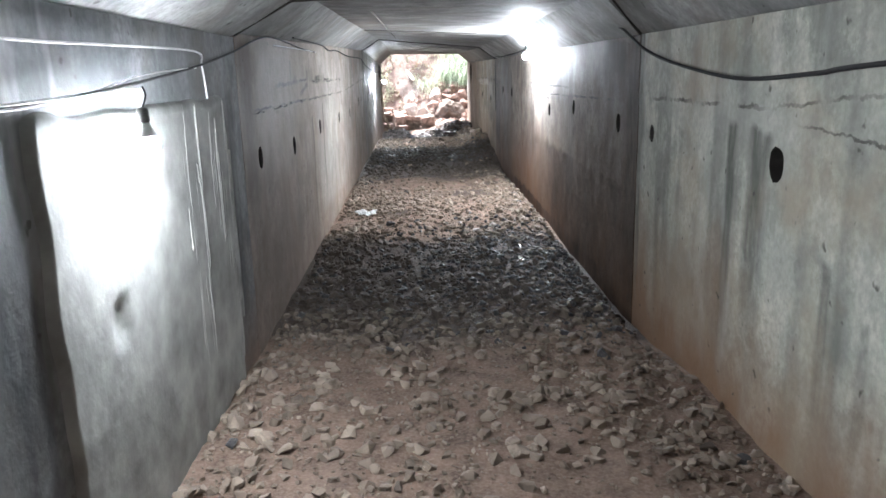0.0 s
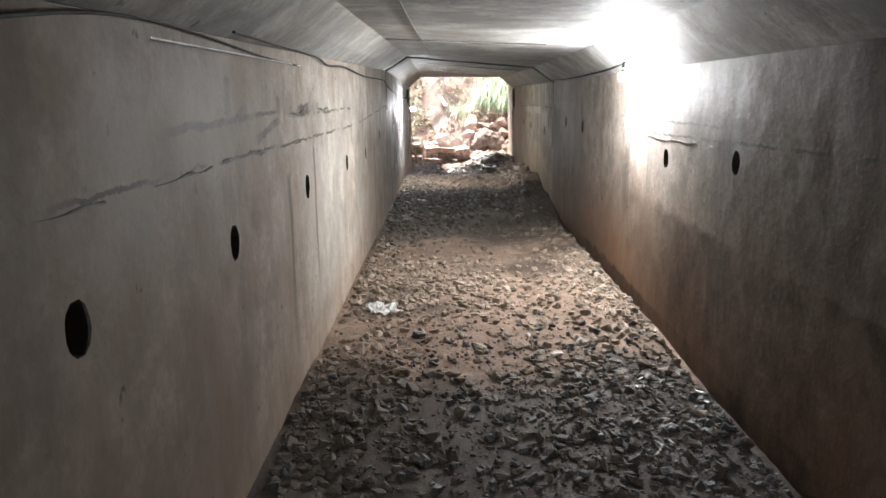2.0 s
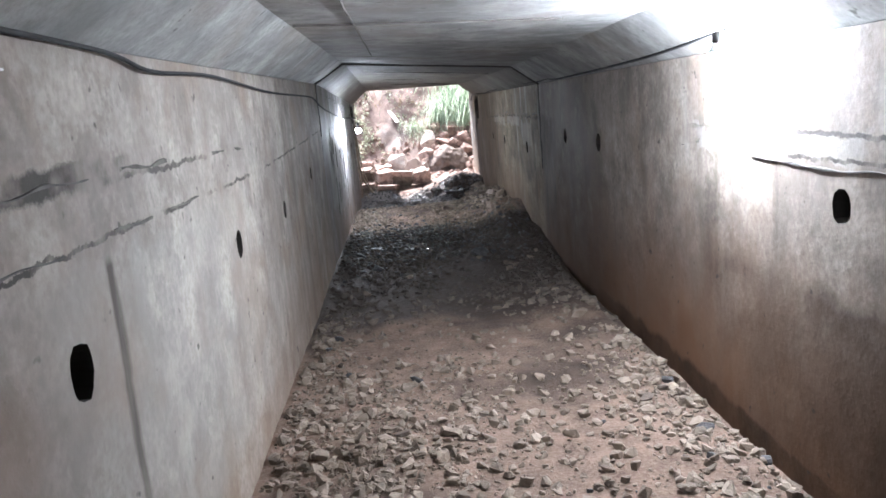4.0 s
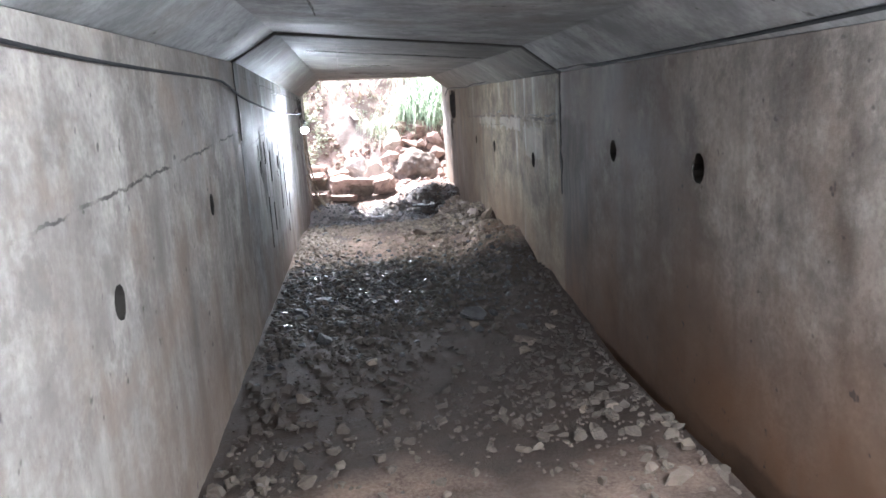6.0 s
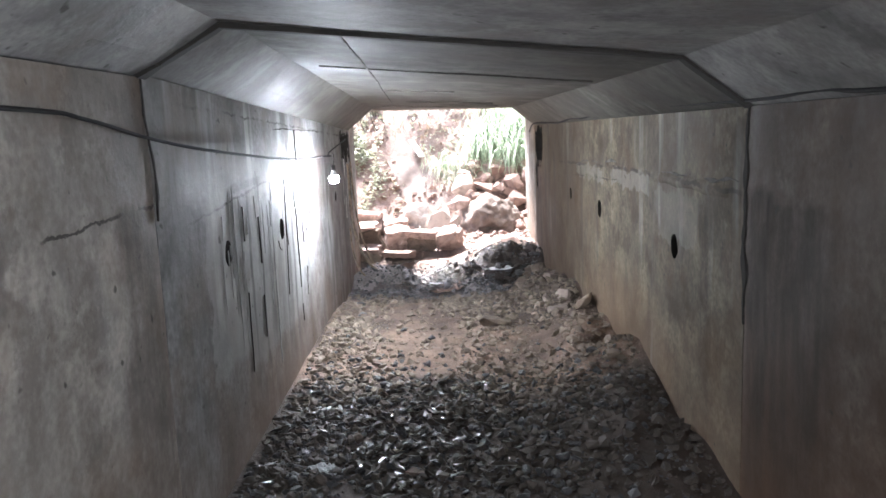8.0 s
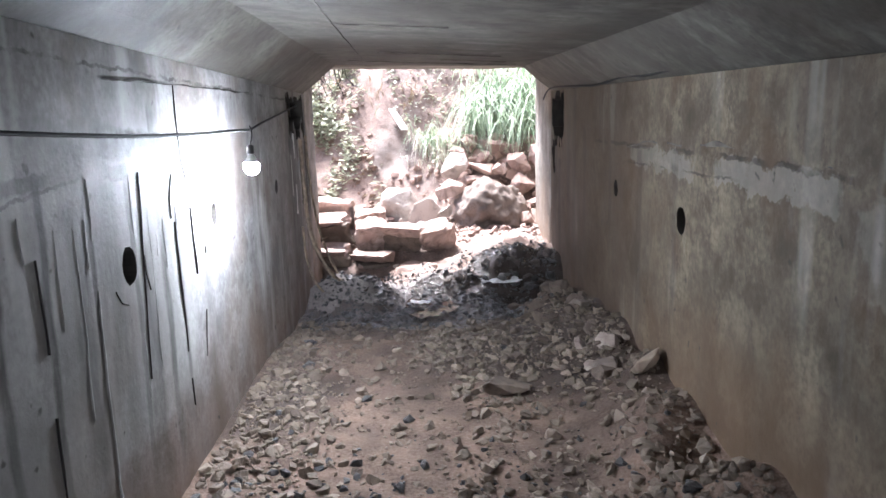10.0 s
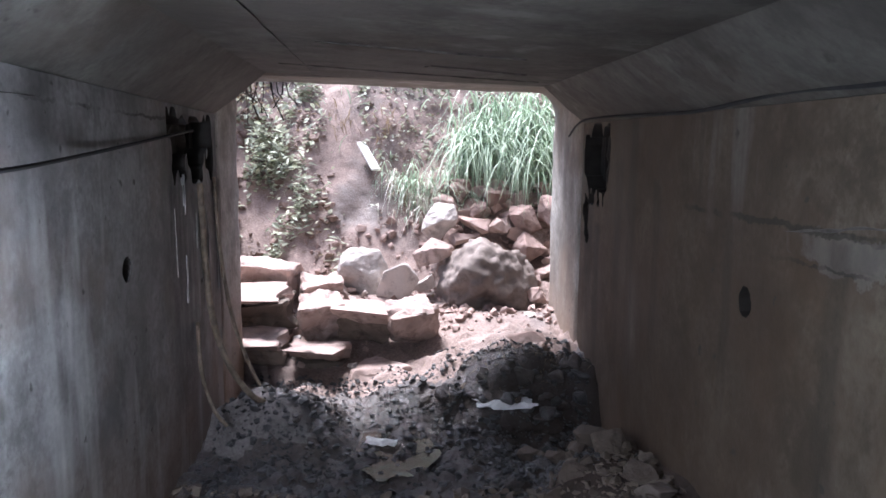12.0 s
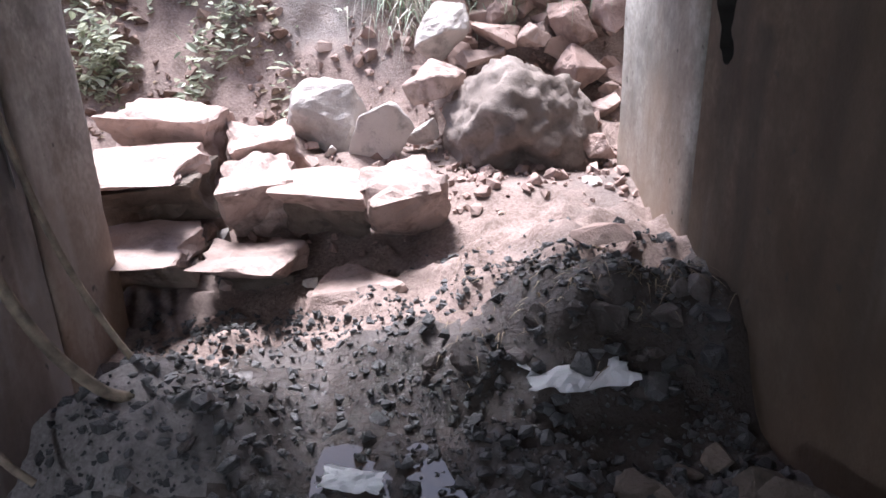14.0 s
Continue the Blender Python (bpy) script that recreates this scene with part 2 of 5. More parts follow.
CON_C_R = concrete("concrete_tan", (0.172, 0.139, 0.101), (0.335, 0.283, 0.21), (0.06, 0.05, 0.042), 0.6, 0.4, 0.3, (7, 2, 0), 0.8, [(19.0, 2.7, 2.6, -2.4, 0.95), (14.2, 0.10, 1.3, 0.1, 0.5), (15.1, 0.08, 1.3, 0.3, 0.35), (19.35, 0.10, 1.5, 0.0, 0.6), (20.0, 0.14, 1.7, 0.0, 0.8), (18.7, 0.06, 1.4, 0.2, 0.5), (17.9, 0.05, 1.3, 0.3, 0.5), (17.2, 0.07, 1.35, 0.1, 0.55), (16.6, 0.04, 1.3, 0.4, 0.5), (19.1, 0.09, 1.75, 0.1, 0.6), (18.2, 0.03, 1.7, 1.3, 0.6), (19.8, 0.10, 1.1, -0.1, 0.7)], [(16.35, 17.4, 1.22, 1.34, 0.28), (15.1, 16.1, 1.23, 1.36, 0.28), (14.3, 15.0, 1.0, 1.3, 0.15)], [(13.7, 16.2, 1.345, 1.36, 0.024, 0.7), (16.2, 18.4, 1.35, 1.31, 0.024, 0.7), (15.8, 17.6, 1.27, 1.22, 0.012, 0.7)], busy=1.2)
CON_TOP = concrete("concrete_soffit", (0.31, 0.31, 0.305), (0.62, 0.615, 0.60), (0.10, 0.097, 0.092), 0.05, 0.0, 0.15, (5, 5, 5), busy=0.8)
# Same mix as the soffit above in far darker tones, for the last ring.
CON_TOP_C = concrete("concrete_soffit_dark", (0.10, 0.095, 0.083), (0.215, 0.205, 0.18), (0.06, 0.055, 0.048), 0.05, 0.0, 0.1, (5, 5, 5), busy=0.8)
CON_COLLAR = concrete("concrete_collar", (0.36, 0.335, 0.30), (0.60, 0.565, 0.51), (0.14, 0.115, 0.095), 0.6, 0.6, 0.2, (3, 9, 1), 0.9)
CON_END = concrete("concrete_headwall", (0.30, 0.27, 0.24), (0.42, 0.38, 0.33), (0.12, 0.10, 0.09), 0.5, 0.4, 0.2, (5, 9, 5))


def plain(name, col, rough=0.7, metal=0.0, var=0.3, scale=12.0, bumps=0.3, dist=0.004):
    m, nt, bs = nodes_of(name)
    c = coords(nt)
    n = tex_noise(nt, c, scale, 5)
    nt.links.new(mixc(nt, ramp(nt, n, (0.3, 0.0), (0.7, 1.0)), tuple(v * (1 - var) for v in col), tuple(min(1, v * (1 + var)) for v in col)), bs.inputs["Base Color"])
    bs.inputs["Roughness"].default_value, bs.inputs["Metallic"].default_value = rough, metal
    if bumps:
        bump(nt, bs, tex_noise(nt, c, scale * 3, 4), bumps, dist)
    return m


def earth(name, a, b, c3, wet=0.0, belt=0.0, gloss=0.36):
    """Trodden clay and grit, drier and damper in patches, with dark belts along y."""
    m, nt, bs = nodes_of(name)
    c = coords(nt)
    big = tex_noise(nt, c, 0.8, 4)
    mid = tex_noise(nt, c, 6, 6)
    grit = tex_noise(nt, c, 60, 5, rough=0.7)
    col = mixc(nt, ramp(nt, mid, (0.3, 0.0), (0.7, 1.0)), a, b)
    col = mixc(nt, ramp(nt, grit, (0.4, 0.0), (0.75, 0.8)), col, c3)
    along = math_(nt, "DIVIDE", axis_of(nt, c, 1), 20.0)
    # Belt at y 5 to 7 is damp; past 12 it also paints shade between lamps.
    damp_shade = ramp(nt, along, (0.20, 0.0), (0.26, 0.9), (0.34, 0.85), (0.385, 0.0), (0.52, 0.15), (0.60, 1.0), (0.74, 1.0), (0.785, 0.1), (0.88, 0.5))
    damp = ramp(nt, math_(nt, "ADD", math_(nt, "ADD", big, wet), math_(nt, "MULTIPLY", damp_shade, belt)), (0.5, 0.0), (0.66, 1.0))
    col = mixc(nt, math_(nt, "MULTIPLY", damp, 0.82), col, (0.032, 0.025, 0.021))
    bs.inputs["Specular IOR Level"].default_value = 0.18 if gloss > 0.5 else 0.5
    nt.links.new(col, bs.inputs["Base Color"])
    nt.links.new(ramp(nt, damp, (0.0, 0.9), (1.0, gloss)), bs.inputs["Roughness"])
    bump(nt, bs, math_(nt, "ADD", mid, math_(nt, "MULTIPLY", grit, 0.5)), 0.8, 0.03)
    return m


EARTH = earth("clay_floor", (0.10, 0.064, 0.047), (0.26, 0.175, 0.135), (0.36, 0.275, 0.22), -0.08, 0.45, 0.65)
BANK = earth("laterite_bank", (0.115, 0.075, 0.06), (0.29, 0.21, 0.18), (0.40, 0.315, 0.275), -0.04)
MUD = earth("wet_mud", (0.06, 0.046, 0.040), (0.16, 0.128, 0.115), (0.25, 0.212, 0.195), 0.12, 0.0, 0.16)

# Paler wet mud for the left lump, its sky sheen mixed into the colour.
MUD_SHEEN = earth("wet_mud_sheen", (0.13, 0.112, 0.105), (0.26, 0.23, 0.222), (0.36, 0.33, 0.32), 0.05, 0.0, 0.18)


def stone_mat(name, a, b, rough=0.8, loc=(0, 0, 0), belt=0.0):
    m, nt, bs = nodes_of(name)
    info = nt.nodes.new("ShaderNodeObjectInfo").outputs["Random"]
    isl = nt.nodes.new("ShaderNodeNewGeometry").outputs["Random Per Island"]
    c = coords(nt)
    n = tex_noise(nt, c, 5, 6, loc=loc)
    col = mixc(nt, ramp(nt, n, (0.3, 0.0), (0.7, 1.0)), a, b)
    dirt = tex_noise(nt, c, 9, 6, rough=0.7, loc=(4, 4, 4))
    col = mixc(nt, ramp(nt, dirt, (0.5, 0.0), (0.68, 0.75)), col, tuple(v * 0.4 for v in a))
    rnd = math_(nt, "FRACT", math_(nt, "ADD", info, isl), 0.0)
    col = mixc(nt, math_(nt, "MULTIPLY", rnd, 0.6), col, tuple(v * 0.45 for v in a))
    if belt:
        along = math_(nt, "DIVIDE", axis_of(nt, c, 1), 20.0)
        # Same belts on the stones: wet ground plus painted shade between lamps.
        damp_shade = ramp(nt, along, (0.20, 0.0), (0.26, 0.9), (0.34, 0.85), (0.385, 0.0), (0.52, 0.15), (0.60, 1.0), (0.74, 1.0), (0.785, 0.1), (0.88, 0.5))
        col = mixc(nt, math_(nt, "MULTIPLY", damp_shade, belt), col, (0.035, 0.029, 0.025))
    nt.links.new(col, bs.inputs["Base Color"])
    bs.inputs["Roughness"].default_value = rough
    bs.inputs["Specular IOR Level"].default_value = 0.35
    bump(nt, bs, math_(nt, "ADD", tex_noise(nt, c, 22, 5), tex_noise(nt, c, 110, 3)), 0.6, 0.012)
    return m


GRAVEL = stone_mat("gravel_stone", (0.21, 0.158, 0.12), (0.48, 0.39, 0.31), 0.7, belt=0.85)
GRAVEL_WET = stone_mat("wet_gravel_stone", (0.045, 0.043, 0.043), (0.13, 0.127, 0.128), 0.40)
GRAVEL_DARK = stone_mat("dark_rubble", (0.10, 0.076, 0.06), (0.26, 0.205, 0.165), 0.85)
ROCK = stone_mat("pink_rock", (0.33, 0.235, 0.20), (0.58, 0.455, 0.405), 0.85)
ROCK_PALE = stone_mat("pale_rock", (0.55, 0.49, 0.45), (0.72, 0.66, 0.61), 0.85)
LATERITE = stone_mat("laterite_rock", (0.33, 0.22, 0.185), (0.54, 0.41, 0.36), 0.9)
BOULDER = stone_mat("boulder_rock", (0.21, 0.165, 0.14), (0.47, 0.395, 0.35), 0.9)
CLOD = stone_mat("bank_clod", (0.16, 0.10, 0.08), (0.34, 0.25, 0.205), 0.95)
# Near-black: paints the shade inside holes and slots, also colours joints and streaks.
HOLLOW = plain("shade_streak_black", (0.03, 0.026, 0.022), 0.95)
GRIME = plain("grime", (0.10, 0.092, 0.083), 0.9, var=0.6, scale=9)
MORTAR = plain("mortar", (0.30, 0.298, 0.28), 0.85, var=0.4, scale=5, bumps=0.4, dist=0.008)
PALE_LIME = plain("lime_crust", (0.33, 0.325, 0.31), 0.8, var=0.4, scale=7, bumps=0.5, dist=0.006)
CABLE = plain("black_cable", (0.018, 0.018, 0.02), 0.85, bumps=0)
WIRE = plain("pale_wire", (0.55, 0.55, 0.55), 0.5, bumps=0)
SOCKET = plain("lamp_socket", (0.06, 0.06, 0.06), 0.5, bumps=0)
PLASTIC = plain("white_plastic", (0.78, 0.79, 0.80), 0.4, var=0.08, bumps=0.2)
BOARD = plain("white_board", (0.80, 0.78, 0.74), 0.6, var=0.08)
DRY = plain("dry_stem", (0.21, 0.165, 0.12), 0.9, var=0.55, scale=18, bumps=0.8, dist=0.01)
STEM_DARK = plain("dark_root", (0.05, 0.042, 0.032), 0.9)


def leaf_mat(name, a, b):
    m, nt, bs = nodes_of(name)
    isl = nt.nodes.new("ShaderNodeNewGeometry").outputs["Random Per Island"]
    nt.links.new(mixc(nt, isl, a, b), bs.inputs["Base Color"])
    bs.inputs["Roughness"].default_value = 0.55
    tr = nt.nodes.new("ShaderNodeBsdfTranslucent")
    nt.links.new(mixc(nt, isl, a, b), tr.inputs[0])
    mx = nt.nodes.new("ShaderNodeMixShader")
    mx.inputs[0].default_value = 0.3
    nt.links.new(bs.outputs[0], mx.inputs[1])
    nt.links.new(tr.outputs[0], mx.inputs[2])
    nt.links.new(mx.outputs[0], nt.nodes["Material Output"].inputs[0])
    return m


GRASS = leaf_mat("grass_blade", (0.20, 0.30, 0.18), (0.56, 0.66, 0.50))
WEED = leaf_mat("weed_leaf", (0.20, 0.22, 0.14), (0.60, 0.62, 0.49))
STRAW = leaf_mat("bleached_straw", (0.42, 0.38, 0.31), (0.72, 0.68, 0.60))
LITTER_LEAF = leaf_mat("dead_leaf", (0.16, 0.11, 0.07), (0.38, 0.29, 0.18))

def glow(name, strength):
    m, nt, bs = nodes_of(name)
    bs.inputs["Base Color"].default_value = (1, 1, 1, 1)
    bs.inputs["Emission Color"].default_value = (0.88, 0.95, 1.0, 1)
    bs.inputs["Emission Strength"].default_value = strength
    return m


m, nt, bs = nodes_of("puddle_water")
bs.inputs["Base Color"].default_value = (0.05, 0.035, 0.028, 1)
bs.inputs["Roughness"].default_value = 0.06
bump(nt, bs, tex_noise(nt, coords(nt), 14, 3), 0.25, 0.01)
WATER = m


# ---- makers ----
def part(name, bm, material, parent=None, label="", smooth=False):
    """Links a bmesh as one mesh object, under parent where one is given."""
    me = bpy.data.meshes.new(name)
    bmesh.ops.recalc_face_normals(bm, faces=bm.faces[:])
    bm.to_mesh(me)
    bm.free()
    if smooth:
        for p in me.polygons:
            p.use_smooth = True
    me.materials.append(material)
    ob = new(name, me)
    if parent is not None:
        ob.parent = parent
    if label:
        ob["label"] = label
    return ob


def soup(name, verts, faces, material, parent=None, smooth=False):
    me = bpy.data.meshes.new(name)
    me.from_pydata([tuple(v) for v in verts], [], faces)
    me.materials.append(material)
    if smooth:
        for p in me.polygons:
            p.use_smooth = True
    ob = new(name, me)
    if parent is not None:
        ob.parent = parent
    return ob


def lines_between(stops, step):
    out = [stops[0]]
    for a, b in zip(stops, stops[1:]):
        k = max(1, round((b - a) / step))
        out += [a + (b - a) * (i + 1) / k for i in range(k)]
    return out


HALF, HX, Z0, ZW = 1.15, 0.86, -0.35, 1.70
HB_Y, HB_Z = 0.12, 0.18


def wall(name, side, y0, y1, hz, holes, slots, material, label, depth=0.13, lean=0.0, tops=(ZW, ZW)):
    """One wall panel with its round lifting holes and broken slots; it is 0.22 m thick."""
    stops = [y0, y1]
    for y, z, r in holes:
        stops += [y - HB_Y, y + HB_Y]
    for a, b, c, d in slots:
        stops += [a, b]
    ys = lines_between(sorted(set(round(s, 3) for s in stops)), 0.07)
    ys = sorted(set([y for y in ys if not any(a < y < b for a, b, c, d in slots)] + [round(a + (b - a) * k / max(2, int((b - a) / 0.022)), 4) for a, b, c, d in slots for k in range(max(2, int((b - a) / 0.022)) + 1)]))
    zstops = [Z0, 0.0, hz - HB_Z, hz + HB_Z, ZW]
    for a, b, c, d in slots:
        zstops += [c, d]
    zs = lines_between(sorted(set(round(s, 3) for s in zstops)), 0.07)
    zs = sorted(set([z for z in zs if not any(c < z < d for a, b, c, d in slots)] + [round(c + (d - c) * k / max(2, int((d - c) / 0.022)), 4) for a, b, c, d in slots for k in range(max(2, int((d - c) / 0.022)) + 1)] + [zz for zz in (hz - HB_Z, hz + HB_Z)]))
    zs = [z for k, z in enumerate(zs) if k == 0 or z - zs[k - 1] > 0.002]
    ys = [y for k, y in enumerate(ys) if k == 0 or y - ys[k - 1] > 0.002]
    verts, faces, index = [], [], {}

    def px(y, z, deep=0.0):
        w = 0.004 * noise.noise((y * 1.3, z * 1.6, side * 7)) + 0.0025 * noise.noise((y * 6, z * 6, side * 3))
        return side * (HALF + lean * (z - 1.0) + w + deep)

    def vert(i, j):
        if (i, j) not in index:
            index[i, j] = len(verts)
            f = (ys[i] - y0) / (y1 - y0)
            rise = (tops[0] + (tops[1] - tops[0]) * f - ZW) * max(0.0, (zs[j] - 1.45) / (ZW - 1.45)) 
            verts.append((px(ys[i], zs[j]), ys[i], zs[j] + rise))
        return index[i, j]

    def inside(i, j):
        yc, zc = (ys[i] + ys[i + 1]) / 2, (zs[j] + zs[j + 1]) / 2
        for y, z, r in holes:
            if abs(yc - y) < HB_Y and abs(zc - hz) < HB_Z:
                return True
        return broken(i, j)

    def broken(i, j):
        """True where the concrete has fallen out, with a ragged outline."""
        if not (0 <= i < len(ys) - 1 and 0 <= j < len(zs) - 1):
            return False
        yc, zc = (ys[i] + ys[i + 1]) / 2, (zs[j] + zs[j + 1]) / 2
        for a, b, c, d in slots:
            edge = min((yc - a) / 0.12, (b - yc) / 0.12, (zc - c) / 0.2, (d - zc) / 0.10)
            if edge > 0 and edge + 1.1 * noise.noise((yc * 9, zc * 5, side * 4)) + 0.7 * noise.noise((yc * 21, zc * 13, side)) > 0.22:
                return True
        return False

    gone = {(i, j) for i in range(len(ys) - 1) for j in range(len(zs) - 1) if broken(i, j)} if slots else set()
    around = {}
    for i, j in gone:
        for other, p, q in (((i - 1, j), (i, j), (i, j + 1)), ((i + 1, j), (i + 1, j), (i + 1, j + 1)), ((i, j - 1), (i, j), (i + 1, j)), ((i, j + 1), (i, j + 1), (i + 1, j + 1))):
            if other not in gone:
                around.setdefault(p, []).append(q)
                around.setdefault(q, []).append(p)

    for i in range(len(ys) - 1):
        for j in range(len(zs) - 1):
            if not inside(i, j):
                faces.append((vert(i, j), vert(i + 1, j), vert(i + 1, j + 1), vert(i, j + 1)))

    def rim(a, b, c, d):
        i0, i1 = (min(range(len(ys)), key=lambda k: abs(ys[k] - v)) for v in (a, b))
        j0, j1 = (min(range(len(zs)), key=lambda k: abs(zs[k] - v)) for v in (c, d))
        return [(i, j0) for i in range(i0, i1)] + [(i1, j) for j in range(j0, j1)] + [(i, j1) for i in range(i1, i0, -1)] + [(i0, j) for j in range(j1, j0, -1)]

    dark = []
    for n, (y, z, r) in enumerate(holes):
        border = rim(y - HB_Y, y + HB_Y, hz - HB_Z, hz + HB_Z)
        loop, back = [], []
        for k, (i, j) in enumerate(border):
            a = math.atan2((zs[j] - hz) / HB_Z, (ys[i] - y) / HB_Y)
            rr = r * (1 + 0.14 * noise.noise((math.cos(a) * 1.5 + n * 5, math.sin(a) * 1.5, y)))
            p = (y + 0.95 * rr * math.cos(a), z + 1.1 * rr * math.sin(a))
            loop.append(len(verts)), verts.append((px(*p), *p))
            q = (y + 0.85 * rr * math.cos(a), z + rr * math.sin(a))
            back.append(len(verts)), verts.append((px(*q, depth), *q))
        for k in range(len(border)):
            l = (k + 1) % len(border)
            faces.append((vert(*border[k]), vert(*border[l]), loop[l], loop[k]))
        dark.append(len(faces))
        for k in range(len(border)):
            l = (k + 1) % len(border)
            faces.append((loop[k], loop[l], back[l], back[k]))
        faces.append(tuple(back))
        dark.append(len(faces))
    if gone:
        for _ in range(2):
            moved = {p: (sum(verts[vert(*q)][1] for q in qs) / len(qs), sum(verts[vert(*q)][2] for q in qs) / len(qs)) for p, qs in around.items()}
            for p, (my, mz) in moved.items():
                x, y, z = verts[vert(*p)]
                verts[vert(*p)] = (x, (y + my) / 2, (z + mz) / 2)
        dark.append(len(faces))
        back = {}

        def deep(p):
            if p not in back:
                x, y, z = verts[vert(*p)]
                back[p] = len(verts)
                verts.append((x + side * (0.12 + 0.05 * noise.noise((y * 11, z * 8, 3))), y, z))
            return back[p]

        for p, qs in around.items():
            for q in qs:
                if p < q:
                    faces.append((vert(*p), vert(*q), deep(q), deep(p)))
        for i, j in sorted(gone):
            faces.append((deep((i, j)), deep((i + 1, j)), deep((i + 1, j + 1)), deep((i, j + 1))))
        dark.append(len(faces))
    # back of the panel and its edges
    o = len(verts)
    far = side * (HALF + 0.22)
    verts += [(far, y0, Z0), (far, y1, Z0), (far, y1, tops[1]), (far, y0, tops[0])]
    faces.append((o, o + 1, o + 2, o + 3))
    ni, nj = len(ys) - 1, len(zs) - 1
    faces.append(tuple([vert(0, j) for j in range(nj + 1)] + [o + 3, o]))
    faces.append(tuple([vert(ni, j) for j in range(nj + 1)] + [o + 2, o + 1]))
    faces.append(tuple([vert(i, nj) for i in range(ni + 1)] + [o + 2, o + 3]))
    faces.append(tuple([vert(i, 0) for i in range(ni + 1)] + [o + 1, o]))
    ob = soup(name, verts, faces, material)
    # Linings of holes and slots take the near-black that stands for their shade.
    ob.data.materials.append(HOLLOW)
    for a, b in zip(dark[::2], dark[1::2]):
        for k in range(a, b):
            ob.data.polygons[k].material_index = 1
    bm = bmesh.new()
    bm.from_mesh(ob.data)
    bmesh.ops.recalc_face_normals(bm, faces=bm.faces[:])
    bm.to_mesh(ob.data)
    bm.free()
    return tagged(ob, label, "wall", kind="structure")


def soffit(name, y0, y1, zl, zr, material, label, end_zl=None, end_zr=None, tops=(ZW, ZW)):
    """Ceiling slab of one ring with its two splayed haunches."""
    end_zl, end_zr = end_zl or zl, end_zr or zr
    (l0, r0), (l1, r1) = y0, y1
    steps = max(4, round((l1 - l0) / 0.25))
    verts, faces = [], []
    rings = []
    for k in range(steps + 1):
        f = k / steps
        yl, yr = l0 + (l1 - l0) * f, r0 + (r1 - r0) * f
        a, b = zl + (end_zl - zl) * f, zr + (end_zr - zr) * f
        w = tops[0] + (tops[1] - tops[0]) * f
        prof = [(-HALF - 0.22, 2.4), (-HALF - 0.22, w + 0.003), (-HALF - 0.004, w + 0.003), (-HALF * 0.62 - HX * 0.38, w + 0.36 * (a - w)), (-HX, a)]
        prof += [(-HX + 2 * HX * k / 8, a + (b - a) * k / 8) for k in range(1, 8)]
        prof += [(HX, b), (HALF * 0.62 + HX * 0.38, ZW + 0.36 * (b - ZW)), (HALF + 0.004, ZW + 0.003), (HALF + 0.22, ZW + 0.003), (HALF + 0.22, 2.4)]
        ring = []
        for k, (x, z) in enumerate(prof):
            y = yl + (yr - yl) * (x + HALF) / (2 * HALF)
            w = 0.005 * noise.noise((x * 2, y * 2, z * 2)) if 2 < k < len(prof) - 3 else 0
            ring.append(len(verts)), verts.append((x, y, z + w))
        rings.append(ring)
    for r, s in zip(rings, rings[1:]):
        for k in range(len(r)):
            l = (k + 1) % len(r)
            faces.append((r[k], r[l], s[l], s[k]))
    faces += [tuple(rings[0]), tuple(rings[-1])]
    ob = soup(name, verts, faces, material)
    bm = bmesh.new()
    bm.from_mesh(ob.data)
    bmesh.ops.recalc_face_normals(bm, faces=bm.faces[:])
    bm.to_mesh(ob.data)
    bm.free()
    return tagged(ob, label, "ceiling", kind="structure")


# ---- culvert ----
YA = -7.0
J1, J2 = (4.30, 5.08), (13.43, 13.73)  # skewed joints: west end, east end
COLLAR, MOUTH = (19.74, 20.24), (20.32, 21.38)


def skewed(ends, x):
    return ends[0] + (ends[1] - ends[0]) * (x + HALF) / (2 * HALF)


wall("wall_west_1", -1, YA, 4.3, 0.82, [], [], CON_A_L, "grey damp concrete culvert wall with run marks")
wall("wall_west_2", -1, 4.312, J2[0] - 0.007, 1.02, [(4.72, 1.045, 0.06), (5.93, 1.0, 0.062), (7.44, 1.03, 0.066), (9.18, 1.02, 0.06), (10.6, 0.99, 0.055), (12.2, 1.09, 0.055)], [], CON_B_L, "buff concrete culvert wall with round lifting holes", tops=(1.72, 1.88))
wall("wall_west_3", -1, J2[0], COLLAR[0] - 0.012, 1.07, [(14.32, 1.1, 0.06), (15.58, 1.06, 0.065), (16.68, 1.09, 0.055), (18.28, 1.05, 0.05)], [(18.84, 19.66, 1.34, 1.69)], CON_C_L, "lime-streaked concrete culvert wall with a broken slot", tops=(1.89, 1.72))
wall("wall_east_1", 1, YA, J1[1] - 0.02, 1.13, [(3.22, 1.125, 0.065), (4.78, 1.12, 0.045)], [], CON_A_R, "pale greenish concrete culvert wall with dark run marks")
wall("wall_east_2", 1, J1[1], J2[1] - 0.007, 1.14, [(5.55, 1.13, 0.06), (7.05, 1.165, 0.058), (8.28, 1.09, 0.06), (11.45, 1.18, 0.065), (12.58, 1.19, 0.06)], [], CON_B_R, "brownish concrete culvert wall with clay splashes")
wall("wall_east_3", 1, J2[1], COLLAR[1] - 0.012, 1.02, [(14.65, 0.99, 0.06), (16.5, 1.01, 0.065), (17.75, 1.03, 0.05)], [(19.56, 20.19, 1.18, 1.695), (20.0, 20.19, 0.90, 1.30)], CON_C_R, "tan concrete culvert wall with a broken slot")
